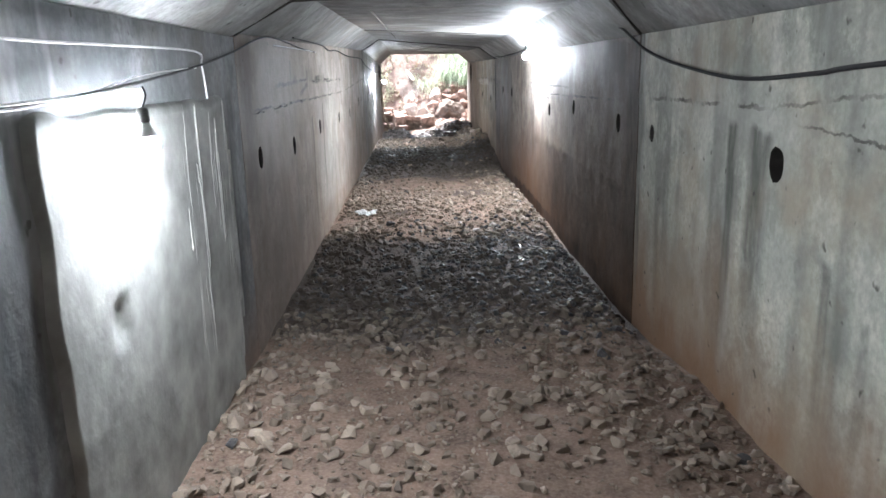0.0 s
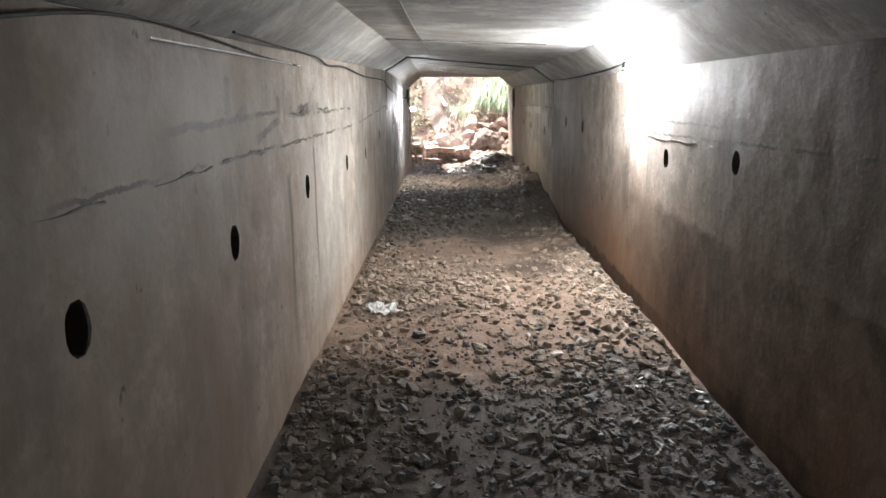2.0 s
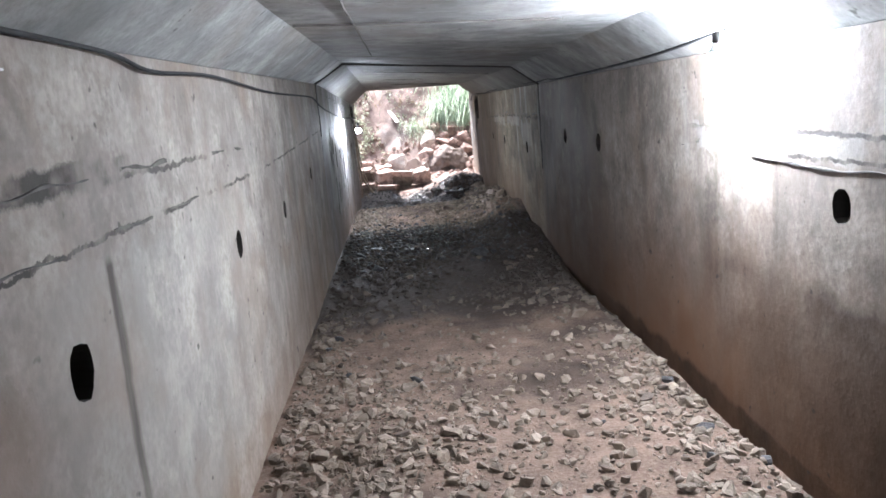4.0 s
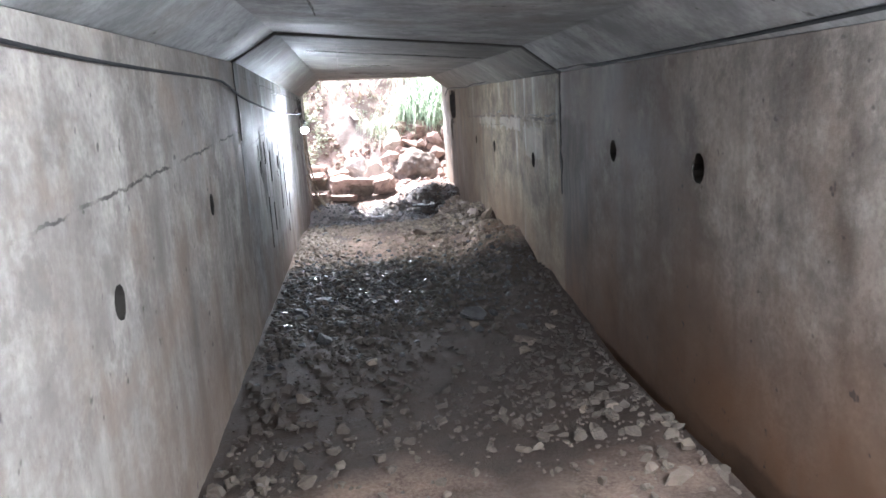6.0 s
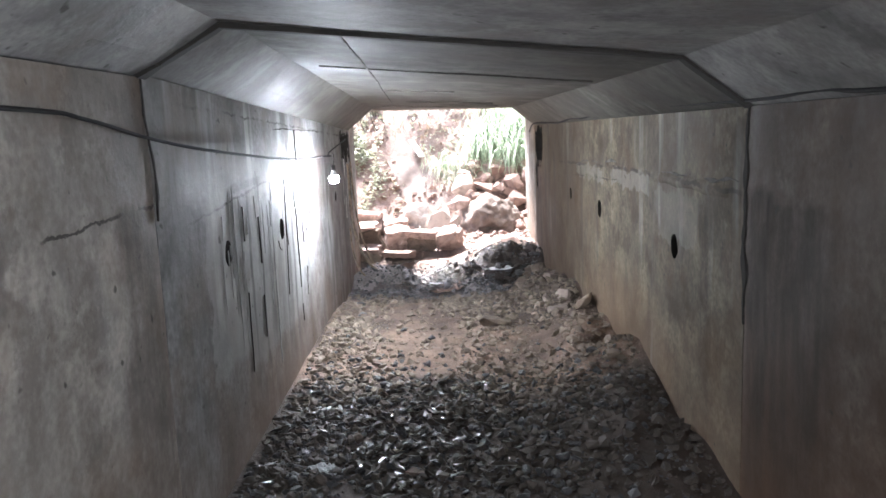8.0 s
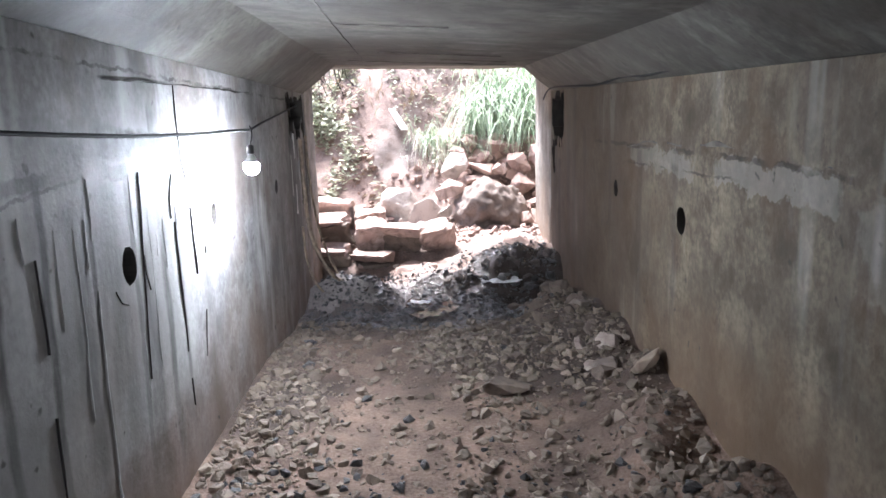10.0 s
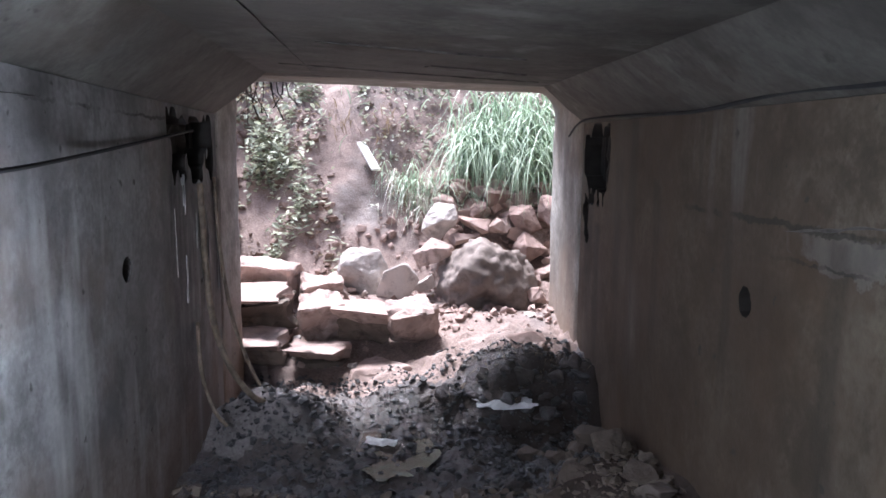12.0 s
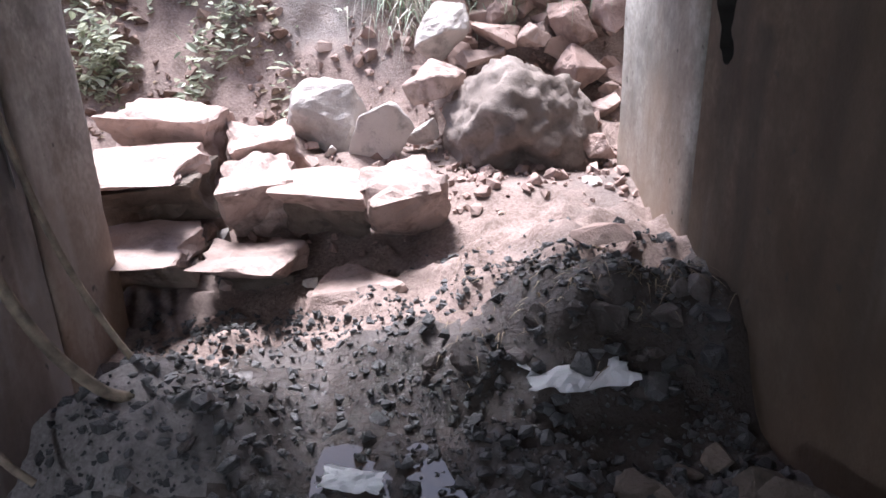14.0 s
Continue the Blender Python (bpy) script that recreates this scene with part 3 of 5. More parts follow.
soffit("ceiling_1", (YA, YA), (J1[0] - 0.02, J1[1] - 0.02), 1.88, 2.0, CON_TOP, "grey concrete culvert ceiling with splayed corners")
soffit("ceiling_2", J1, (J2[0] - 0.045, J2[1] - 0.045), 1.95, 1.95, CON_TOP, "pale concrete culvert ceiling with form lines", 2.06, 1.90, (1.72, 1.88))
soffit("ceiling_3", J2, (COLLAR[0] - 0.012, COLLAR[1] - 0.012), 2.08, 1.89, CON_TOP_C, "dark concrete culvert ceiling near the mouth", 1.97, 1.93, (1.89, 1.72))


def mouth_collar():
    """The last short ring: rounded corners, worn outer edge, end cut on the skew."""
    r, top, thick = 0.16, 1.955, 0.22
    prof = [(-HALF, -0.4 + 2.19 * k / 24) for k in range(25)]
    prof += [(-HALF + r - r * math.cos(a), top - r + r * math.sin(a)) for a in [math.pi / 2 * k / 6 for k in range(1, 7)]]
    prof += [(-HALF + r + (HALF - r) * 2 * k / 20, top) for k in range(1, 20)]
    prof += [(-x, z) for x, z in reversed(prof[:31])]
    stops = [(0.0, 0.0), (0.12, 0.0), (0.25, 0.0), (0.4, 0.0), (0.55, 0.0), (0.7, 0.0), (0.85, 0.0), (0.93, 0.004), (0.97, 0.016), (1.0, 0.045)]
    verts, faces, n = [], [], len(prof)

    def ring(f, off, rough):
        for x, z in prof:
            d = Vector((x / HALF if abs(x) > HALF - r else 0.0, 0, 1.0 if z > top - r else 0.0))
            if abs(x) > HALF - r and z > top - r:
                d = Vector((x - math.copysign(HALF - r, x), 0, z - top + r)) / r
            y = skewed(COLLAR, x) + (skewed(MOUTH, x) - skewed(COLLAR, x)) * f
            w = off + rough * (0.006 * noise.noise((x * 3 + z * 2, y * 3, z * 3)) + 0.012 * f * noise.noise((y * 7, z * 6, x * 6)))
            verts.append((x + d.x * w, y, z + d.z * w))

    for f, off in stops:
        ring(f, off, 1.0)
    ring(1.0, thick, 0.0)
    ring(0.0, thick, 0.0)
    rows = len(stops) + 2
    for j in range(rows):
        for i in range(n - 1):
            a, b = j * n + i, ((j + 1) % rows) * n + i
            faces.append((a, a + 1, b + 1, b))
    ob = soup("culvert_collar", verts, faces, CON_COLLAR, smooth=True)
    bm = bmesh.new()
    bm.from_mesh(ob.data)
    bmesh.ops.recalc_face_normals(bm, faces=bm.faces[:])
    bm.to_mesh(ob.data)
    bm.free()
    return tagged(ob, "pale weathered concrete collar rounding the culvert mouth", "wall", kind="structure")


mouth_collar()


def slab(name, x0, x1, y0, y1, z0, z1, material, label, category="wall"):
    bm = bmesh.new()
    bmesh.ops.create_cube(bm, size=1, matrix=Matrix.Translation(((x0 + x1) / 2, (y0 + y1) / 2, (z0 + z1) / 2)) @ Matrix.Diagonal((x1 - x0, y1 - y0, z1 - z0, 1)))
    bmesh.ops.bevel(bm, geom=bm.edges[:], offset=0.012, segments=1, affect="EDGES")
    return tagged(part(name, bm, material), label, category, kind="structure")


slab("wall_south", -1.4, 1.4, YA - 0.3, YA - 0.01, -0.35, 2.4, CON_END, "plain concrete wall closing the culvert")
# backing behind the open joints
for ends in (J1, J2, COLLAR):
    bm = bmesh.new()
    for sx, y in zip((-1, 1), ends):
        bmesh.ops.create_cube(bm, size=1, matrix=Matrix.Translation((sx * 1.32, y - 0.012, 0.9)) @ Matrix.Diagonal((0.12, 0.3, 2.6, 1)))
    shear = Matrix.Identity(4)
    shear[1][0] = (ends[1] - ends[0]) / (2 * HALF)
    bmesh.ops.create_cube(bm, size=1, matrix=Matrix.Translation((0, sum(ends) / 2 - 0.012, 2.30)) @ shear @ Matrix.Diagonal((2.5, 0.3, 0.25, 1)))
    tagged(part("joint_fill", bm, HOLLOW), "dark earth packed behind an open culvert joint", "joint", kind="structure")


def headwall(name, x0, x1, z0, z1, label):
    """A stretch of the unseen headwall, set on the skew of the mouth, its edges worn."""
    shear = Matrix.Identity(4)
    shear[1][0] = (MOUTH[1] - MOUTH[0]) / (2 * HALF)
    bm = bmesh.new()
    bmesh.ops.create_cube(bm, size=1, matrix=Matrix.Translation(((x0 + x1) / 2, skewed(MOUTH, (x0 + x1) / 2) - 0.17, (z0 + z1) / 2)) @ shear @ Matrix.Diagonal((x1 - x0, 0.3, z1 - z0, 1)))
    bmesh.ops.bevel(bm, geom=bm.edges[:], offset=0.012, segments=1, affect="EDGES")
    return tagged(part(name, bm, CON_END), label, "wall", kind="structure")


# Never in view; the 4.6 m height is added to keep sky off the blocks.
headwall("headwall_west", -6.0, -1.375, -0.5, 4.6, "unseen concrete headwall beside the culvert mouth, raised to block sky")
headwall("headwall_east", 1.375, 4.5, -0.5, 4.6, "unseen concrete headwall beside the culvert mouth, raised to block sky")
headwall("headwall_top", -1.37, 1.37, 2.18, 4.6, "unseen concrete headwall above the culvert mouth, raised to block sky")


# ---- floor ----
def step(v, a, b):
    t = max(0.0, min(1.0, (v - a) / (b - a)))
    return t * t * (3 - 2 * t)


def floor_z(x, y):
    z = 0.03 * noise.noise((x * 1.1, y * 0.9, 0)) + 0.014 * noise.noise((x * 4, y * 4, 3)) + 0.008 * noise.noise((x * 14, y * 14, 5))
    z += 0.08 * step(4.6 - y, 0, 2) * step(-x, 0.2, 1.1)
    z -= 0.04 * step(9 - y, 0, 4) * step(x, 0.5, 1.0)
    z -= 0.14 * step(x, 0.98, 1.07) * step(y, 3.5, 5.5) * (1 - step(y, 12.5, 13.5))
    z += 0.17 * step(y, 13.2, 14.7) * (1 - step(y, 18.6, 19.2)) * step(x, 0.5, 1.1) * (1 + 0.9 * noise.noise((x * 3, y * 2.5, 9)))
    z -= 0.12 * step(y, 17.6, 18.9)
    if y > 18.2:
        z += step(y, 18.3, 18.8) * (0.05 * noise.noise((x * 5, y * 5, 1)) + 0.04 * noise.noise((x * 12, y * 12, 2)) + 0.02 * noise.noise((x * 25, y * 25, 2)))
        r = math.hypot((x + 0.78) / 0.55, (y - 19.50) / 0.42) * (1 + 0.3 * noise.noise((x * 3, y * 3, 4)))
        z += 0.18 * (1 - step(r, 0.35, 1.0))
        lip = 19.68 + 0.10 * noise.noise((x * 2.2, 1, 1)) + 0.04 * noise.noise((x * 7, 3, 1))
        lip -= 0.10 * step(x, 0.0, 0.5)
        back = step(y, lip - 0.12 - 0.1 * noise.noise((x * 4, y * 2, 8)), lip + 0.26)
        z += 0.07 * noise.noise((x * 6, y * 6, 12)) * step(x, -0.3, 0.1) * step(y, 19.3, 19.6)
        z -= 0.06 * step(x, 0.3, 0.7) * math.exp(-((y - 19.32) / 0.16) ** 2)
        z += back * (0.10 + 0.21 * step(x, -0.05, 0.75)) * step(x, -0.4, -0.1)
        z += 0.07 * step(y, 20.0, 20.5) * (1 - step(x, -0.5, 0.1))
    return z


def floor_mesh():
    nx = 60
    rows = [YA + 0.043 * j for j in range(int((18.2 - YA) / 0.043))]
    rows += [rows[-1] + 0.028 * (j + 1) for j in range(int((20.72 - rows[-1]) / 0.028))]
    verts, faces, muddy = [], [], []
    for y in rows:
        for i in range(nx + 1):
            x = -1.22 + 2.44 * i / nx
            verts.append((x, y, floor_z(x, y)))
    for j in range(len(rows) - 1):
        for i in range(nx):
            a = j * (nx + 1) + i
            faces.append((a, a + 1, a + nx + 2, a + nx + 1))
            x = -1.22 + 2.44 * i / nx
            y = rows[j]
            # The left lump gets the paler mud that carries a painted sheen.
            sheen = math.hypot((x + 0.78) / 0.55, (y - 19.50) / 0.42) + 0.35 * noise.noise((x * 5, y * 5, 2)) < 0.95
            bare = y + 0.35 * noise.noise((x * 3, y * 3, 16)) > 20.05
            muddy.append(3 if sheen else 2 if bare else int(y + 0.3 * noise.noise((x * 3, y * 3, 6)) > 18.6))
    ob = soup("floor", verts, faces, EARTH, smooth=True)
    for material in (MUD, BANK, MUD_SHEEN):
        ob.data.materials.append(material)
    for p, w in zip(ob.data.polygons, muddy):
        p.material_index = w
    return ob


tagged(floor_mesh(), "trodden brown clay and gravel culvert floor", "floor", kind="structure")


def bank_z(x, y):
    ys = (19.6, 20.4, 20.9, 21.4, 21.9, 22.5, 23.3, 24.5, 27.0, 35.0, 80.0, 400.0)
    zs = (-0.25, -0.15, 0.02, 0.18, 0.36, 0.9, 1.75, 2.7, 4.0, 5.0, 7.0, 12.0)
    z = float(np.interp(y, ys, zs))
    z += 0.17 * step(x, -0.1, 0.4) * (1 - step(y, 20.9, 21.5))
    near = max(0.0, 1 - max(0.0, y - 24) / 6)
    if y > 21.6 and near > 0:
        z += near * (0.16 * noise.noise((x * 1.2, y * 1.2, 2)) + 0.07 * noise.noise((x * 4, y * 4, 7)) + 0.03 * noise.noise((x * 11, y * 11, 1)))
        z -= 0.14 * near * math.exp(-((x + 0.62 - 0.25 * (23 - y)) / 0.28) ** 2)
    elif y > 20.3:
        z += 0.02 * noise.noise((x * 5, y * 5, 1))
    if abs(x) > 1.6:
        z += min(1.5, (abs(x) - 1.6) * 0.45) * max(0.0, min(1.0, (y - 20.9) / 0.8))
    return z


def off_chute(x, y):
    g = abs(x + 0.62 - 0.25 * (23 - y))
    return max(0.0, min(1.0, (g - 0.13) / 0.2)) * max(0.0, min(1.0, 0.7 + 1.5 * noise.noise((x * 2.4, y * 2.4, 6))))


def bank_mesh():
    xs = sorted(set([-300, -120, -60, -30, -15, -8, -5, -3.5] + [round(-2.6 + 0.05 * k, 3) for k in range(105)] + [3.5, 5, 8, 15, 30, 60, 120, 300]))
    yy = sorted(set([round(20.15 + 0.05 * k, 3) for k in range(98)] + [25.3, 25.8, 26.5, 27.5, 29, 31, 34, 38, 45, 60, 90, 150, 250, 400]))
    verts = [(x, y, bank_z(x, y)) for y in yy for x in xs]
    n = len(xs)
    faces = [(j * n + i, j * n + i + 1, (j + 1) * n + i + 1, (j + 1) * n + i) for j in range(len(yy) - 1) for i in range(n - 1)]
    return verts, faces


tagged(soup("ground", *bank_mesh(), BANK, smooth=True), "steep pinkish laterite bank rising beyond the culvert", "ground", kind="structure")


# ---- stones ----
def hull(rng, sx, sy, sz, count=15, box=0.35):
    """Angular stone: the hull of scattered points, its edges worn."""
    bm = bmesh.new()
    for _ in range(count):
        v = Vector((rng.gauss(0, 1), rng.gauss(0, 1), rng.gauss(0, 1))).normalized()
        k = max(abs(c) for c in v)
        v = v * (1 - box) + v / k * box
        v *= rng.uniform(0.82, 1.0)
        bm.verts.new((v.x * sx, v.y * sy, v.z * sz))
    res = bmesh.ops.convex_hull(bm, input=bm.verts[:])
    bmesh.ops.delete(bm, geom=[g for g in res["geom_interior"] if isinstance(g, bmesh.types.BMVert)], context="VERTS")
    return bm


def hull_rows(rng, s, flat=0.6, count=9):
    bm = hull(rng, s, s * rng.uniform(0.6, 1.0), s * flat * rng.uniform(0.6, 1.1), count)
    bm.verts.index_update()
    rows = [tuple(v.co) for v in bm.verts], [tuple(v.index for v in f.verts) for f in bm.faces]
    bm.free()
    return rows


def gravel(name, material, label, seed, count, area, size, where):
    """Loose stones that nobody would count, bedded in the floor."""
    rng = random.Random(seed)
    shapes = [hull_rows(rng, 1.0, 0.85, 12) for _ in range(14)]
    verts, faces = [], []
    x0, x1, y0, y1 = area
    made = 0
    while made < count:
        x, y = rng.uniform(x0, x1), rng.uniform(y0, y1)
        if rng.random() > where(x, y):
            made += 0.25
            continue
        made += 1
        s = size[0] * (size[1] / size[0]) ** (rng.random() ** 2.2)
        q = Euler((rng.uniform(-0.4, 0.4), rng.uniform(-0.4, 0.4), rng.uniform(0, 6.3))).to_matrix()
        vs, fs = shapes[rng.randrange(14)]
        o = len(verts)
        base = Vector((x, y, floor_z(x, y) + 0.22 * s))
        verts += [tuple(base + q @ (Vector(v) * s)) for v in vs]
        faces += [tuple(o + k for k in f) for f in fs]
    return tagged(soup(name, verts, faces, material), label, "gravel", kind="stuff")


def patchy(x, y):
    thin = 1 - 0.5 * step(y, 9.6, 10.6) * (1 - step(y, 12.9, 13.6))
    thin *= 0.75 + 0.25 * step(y, 4.6, 6.0)
    thin *= 1 - 0.75 * math.exp(-((y - 6.4) / 1.0) ** 2) * step(x, -0.2, 0.6)
    return thin * max(0.16, min(1.0, 0.58 + 1.1 * noise.noise((x * 1.3, y * 0.7, 4)) + 0.35 * (abs(x) - 0.4)))


def damp_zone(x, y):
    a = math.exp(-((y - 6.2) / 1.15) ** 2) * (0.5 + 0.5 * max(-0.6, min(1, x * 1.3)))
    b = math.exp(-((y - 14.6) / 1.0) ** 2) * (0.75 - 0.35 * x)
    m = step(y, 18.5, 18.9) * (0.25 + 0.3 * step(x, -0.3, 0.3)) * (1 - 0.8 * step(y, 19.7, 19.9))
    return min(1.0, a + b + m)


gravel("gravel", GRAVEL, "loose brown angular gravel bedded in clay", 3, 30000, (-1.12, 1.12, 0.8, 18.7), (0.009, 0.047), patchy)
gravel("mud_crumbs", GRAVEL_WET, "glinting wet crumbs and chippings on dark mud", 15, 5200, (-1.1, 1.1, 18.5, 20.3), (0.006, 0.026), lambda x, y: max(0.1, min(1.0, 0.5 + 1.4 * noise.noise((x * 2.2, y * 2.2, 3)))))
gravel("wet_gravel", GRAVEL_WET, "damp grey gravel and chippings on the floor", 5, 12500, (-1.1, 1.1, 4.2, 20.6), (0.009, 0.040), damp_zone)


def rock(name, at, size, seed, material, label, turn=(0, 0, 0), count=16, box=0.35, group="", category="rock", rough=0.03):
    rng = random.Random(seed)
    bm = hull(rng, *size, count, box)
    bmesh.ops.bevel(bm, geom=bm.edges[:], offset=min(size) * 0.045, segments=1, affect="EDGES")
    bmesh.ops.triangulate(bm, faces=bm.faces[:])
    if min(size) > 0.045:
        for _ in range(2 if min(size) < 0.1 else 3):
            long = [e for e in bm.edges if e.calc_length() > min(size) * 0.22]
            bmesh.ops.subdivide_edges(bm, edges=long, cuts=1)
            bmesh.ops.triangulate(bm, faces=[f for f in bm.faces if len(f.verts) > 3])
        bmesh.ops.smooth_vert(bm, verts=bm.verts[:], factor=0.08, use_axis_x=True, use_axis_y=True, use_axis_z=True)
        k = 1 / min(size)
        for v in bm.verts:
            d = v.co.normalized() * min(size)
            v.co += d * (0.10 * noise.noise(v.co * k * 0.9 + Vector((seed, 0, 0))) + 0.07 * noise.noise(v.co * k * 2.6 + Vector((0, seed, 0))) + 0.04 * noise.noise(v.co * k * 7))
    ob = part(name, bm, material)
    ob.matrix_world = Matrix.Translation(at) @ Euler([radians(a) for a in turn]).to_matrix().to_4x4()
    return tagged(ob, label, category, group)


rng = random.Random(11)
for k in range(150):
    y = rng.uniform(1.6, 18.6)
    x = rng.choice((-1, 1)) * (1.02 - 0.75 * rng.random() ** 1.3)
    s = rng.uniform(0.028, 0.062)
    rock("stone", (x, y, floor_z(x, y) + s * 0.25), (s, s * rng.uniform(0.6, 0.9), s * rng.uniform(0.4, 0.7)), 100 + k, rng.choice((GRAVEL, GRAVEL_DARK, GRAVEL_WET)), "fist-sized angular stone lying on the clay floor",
         (rng.uniform(-15, 15), rng.uniform(-15, 15), rng.uniform(0, 360)), 12, group="stones on the culvert floor", category="stone")


def block(name, lo, hi, seed, material, label, turn=(0, 0, 0), group="", category="stone block"):
    """Roughly squared stone with broken corners."""
    half = [(b - a) / 2 for a, b in zip(lo, hi)]
    bm = bmesh.new()
    bmesh.ops.create_cube(bm, size=2, matrix=Matrix.Diagonal((*half, 1)))
    rng = random.Random(seed)
    for v in bm.verts:
        low = v.co.z < 0
        v.co = Vector([c * rng.uniform(0.80, 1.06) for c in v.co])
        if low and v.co.y < 0:
            v.co.y += half[1] * 0.85
        elif not low:
            v.co.z = half[2] * rng.uniform(0.94, 1.02)
    bmesh.ops.bevel(bm, geom=bm.edges[:], offset=min(half) * 0.2, segments=2, profile=0.55, affect="EDGES")
    for _ in range(3):
        bmesh.ops.subdivide_edges(bm, edges=[e for e in bm.edges if e.calc_length() > 0.045], cuts=1, use_grid_fill=True)
        bmesh.ops.triangulate(bm, faces=[f for f in bm.faces if len(f.verts) > 3])
    for v in bm.verts:
        d = v.co.normalized()
        v.co += d * (0.08 * noise.noise(v.co * 4.5 + Vector((seed, 0, 0))) + 0.045 * noise.noise(v.co * 13 + Vector((0, seed, 0))) + 0.007 * noise.noise(v.co * 40))
    ob = part(name, bm, material)
    ob.matrix_world = Matrix.Translation([(a + b) / 2 for a, b in zip(lo, hi)]) @ Euler([radians(a) for a in turn]).to_matrix().to_4x4()
    return tagged(ob, label, category, group)


# ---- lamps and cables ----
def tube(name, pts, radius, material, parent=None, label="", segs=6, fine=6):
    """A hanging cable: a tube swept along a smooth line through pts."""
    p = [Vector(q) for q in pts]
    line = []
    for i in range(len(p) - 1):
        a, b, c, d = p[max(0, i - 1)], p[i], p[i + 1], p[min(len(p) - 1, i + 2)]
        for k in range(fine):
            t = k / fine
            line.append(0.5 * ((2 * b) + (c - a) * t + (2 * a - 5 * b + 4 * c - d) * t * t + (3 * b - a - 3 * c + d) * t ** 3))
    line.append(p[-1])
    verts, faces = [], []
    for i, q in enumerate(line):
        d = (line[min(i + 1, len(line) - 1)] - line[max(0, i - 1)]).normalized()
        u = d.cross(Vector((0.3, 0.1, 1))).normalized()
        w = d.cross(u)
        for k in range(segs):
            a = 2 * math.pi * k / segs
            verts.append(q + radius * (u * math.cos(a) + w * math.sin(a)))
    for i in range(len(line) - 1):
        for k in range(segs):
            l = (k + 1) % segs
            faces.append((i * segs + k, i * segs + l, (i + 1) * segs + l, (i + 1) * segs + k))
    faces += [tuple(range(segs)), tuple((len(line) - 1) * segs + k for k in range(segs))]
    ob = soup(name, verts, faces, material, parent, True)
    if label:
        ob["label"] = label
    return ob


def lathe(profile, segs=18):
    bm = bmesh.new()
    rings = []
    for r, z in profile:
        rings.append([bm.verts.new((r * math.cos(2 * math.pi * k / segs), r * math.sin(2 * math.pi * k / segs), z)) for k in range(segs)])
    for a, b in zip(rings, rings[1:]):
        for k in range(segs):
            bm.faces.new((a[k], a[(k + 1) % segs], b[(k + 1) % segs], b[k]))
    bm.faces.new(rings[0])
    bm.faces.new(rings[-1])
    return bm


def bulb_lamp(at, strength, label, hang=0.06, tilt=(0, 0, 0)):
    """LED bulb on a short lead: socket, body and glowing dome."""
    root = new("hanging_bulb")
    root.matrix_world = Matrix.Translation(at) @ Euler([radians(a) for a in tilt]).to_matrix().to_4x4()
    part("dome", lathe([(0.034, 0.012), (0.0385, 0.0), (0.0385, -0.014), (0.032, -0.031), (0.02, -0.042), (0.005, -0.046)], 14), glow("led_glow", strength), root, "glowing white dome", True)
    part("bulb_body", lathe([(0.014, 0.055), (0.016, 0.05), (0.031, 0.02), (0.0345, 0.0125)]), PLASTIC, root, "white plastic bulb body", True)
    part("socket", lathe([(0.008, 0.10), (0.017, 0.095), (0.019, 0.06), (0.017, 0.056)]), SOCKET, root, "black bakelite socket", True)
    tube("lead", [(0, 0, 0.098), (0.01, 0.01, 0.098 + hang * 0.6), (0.0, 0.02, 0.10 + hang)], 0.003, CABLE, root)
    return tagged(root, label, "lamp", "bulbs along the culvert")


bulb_lamp((-1.05, 2.66, 1.325), LED * 0.52, "lit white bulb hanging on the grey west wall")
bulb_lamp((1.0, 8.95, 1.665), LED * 1.85, "lit white bulb hanging under the haunch", 0.02)
bulb_lamp((-0.93, 16.62, 1.33), LED * 1.05, "lit white bulb hanging from a sagging cable", 0.09)


def cable(name, pts, radius, material, label):
    return tagged(tube(name, pts, radius, material), label, "cable")


cable("cable", [(-1.13, 0.2, 1.47), (-1.12, 2.0, 1.455), (-1.11, 2.5, 1.475), (-1.12, 3.4, 1.54), (-1.13, 4.15, 1.62), (-1.13, 5.1, 1.735), (-1.14, 6.5, 1.71), (-1.13, 7.2, 1.70)], 0.005, CABLE, "thin black cable sagging along the west wall")
cable("wire", [(-1.13, 0.3, 1.60), (-1.13, 2.1, 1.60), (-1.13, 2.6, 1.605), (-1.13, 3.54, 1.61), (-1.125, 3.6, 1.55), (-1.12, 3.62, 1.42)], 0.004, WIRE, "pale wire fixed along the grey wall")
cable("wire", [(-1.12, 0.5, 1.46), (-1.10, 2.0, 1.46), (-1.06, 2.68, 1.485)], 0.0035, WIRE, "pale twin wire running to the bulb")
cable("wire", [(-1.12, 0.4, 1.44), (-1.11, 2.1, 1.45), (-1.12, 2.9, 1.52), (-1.12, 3.5, 1.545)], 0.003, WIRE, "pale wire looping past the bulb")
cable("cable", [(-1.12, 6.0, 1.77), (-1.13, 6.7, 1.775), (-1.13, 7.8, 1.775), (-1.12, 8.2, 1.74), (-1.12, 9.0, 1.76), (-1.13, 10.5, 1.73), (-1.13, 12.5, 1.74), (-1.12, 12.9, 1.72), (-1.12, 13.4, 1.66), (-1.1, 14.1, 1.60), (-1.06, 15.5, 1.52), (-0.96, 16.62, 1.50), (-1.05, 17.2, 1.49), (-1.12, 17.9, 1.52), (-1.13, 19.2, 1.62)], 0.007, CABLE, "black twin cable strung along the west wall")
cable("wire", [(-1.12, 5.2, 1.69), (-1.13, 6.7, 1.70), (-1.13, 7.3, 1.70)], 0.003, WIRE, "pale wire end along the west wall")
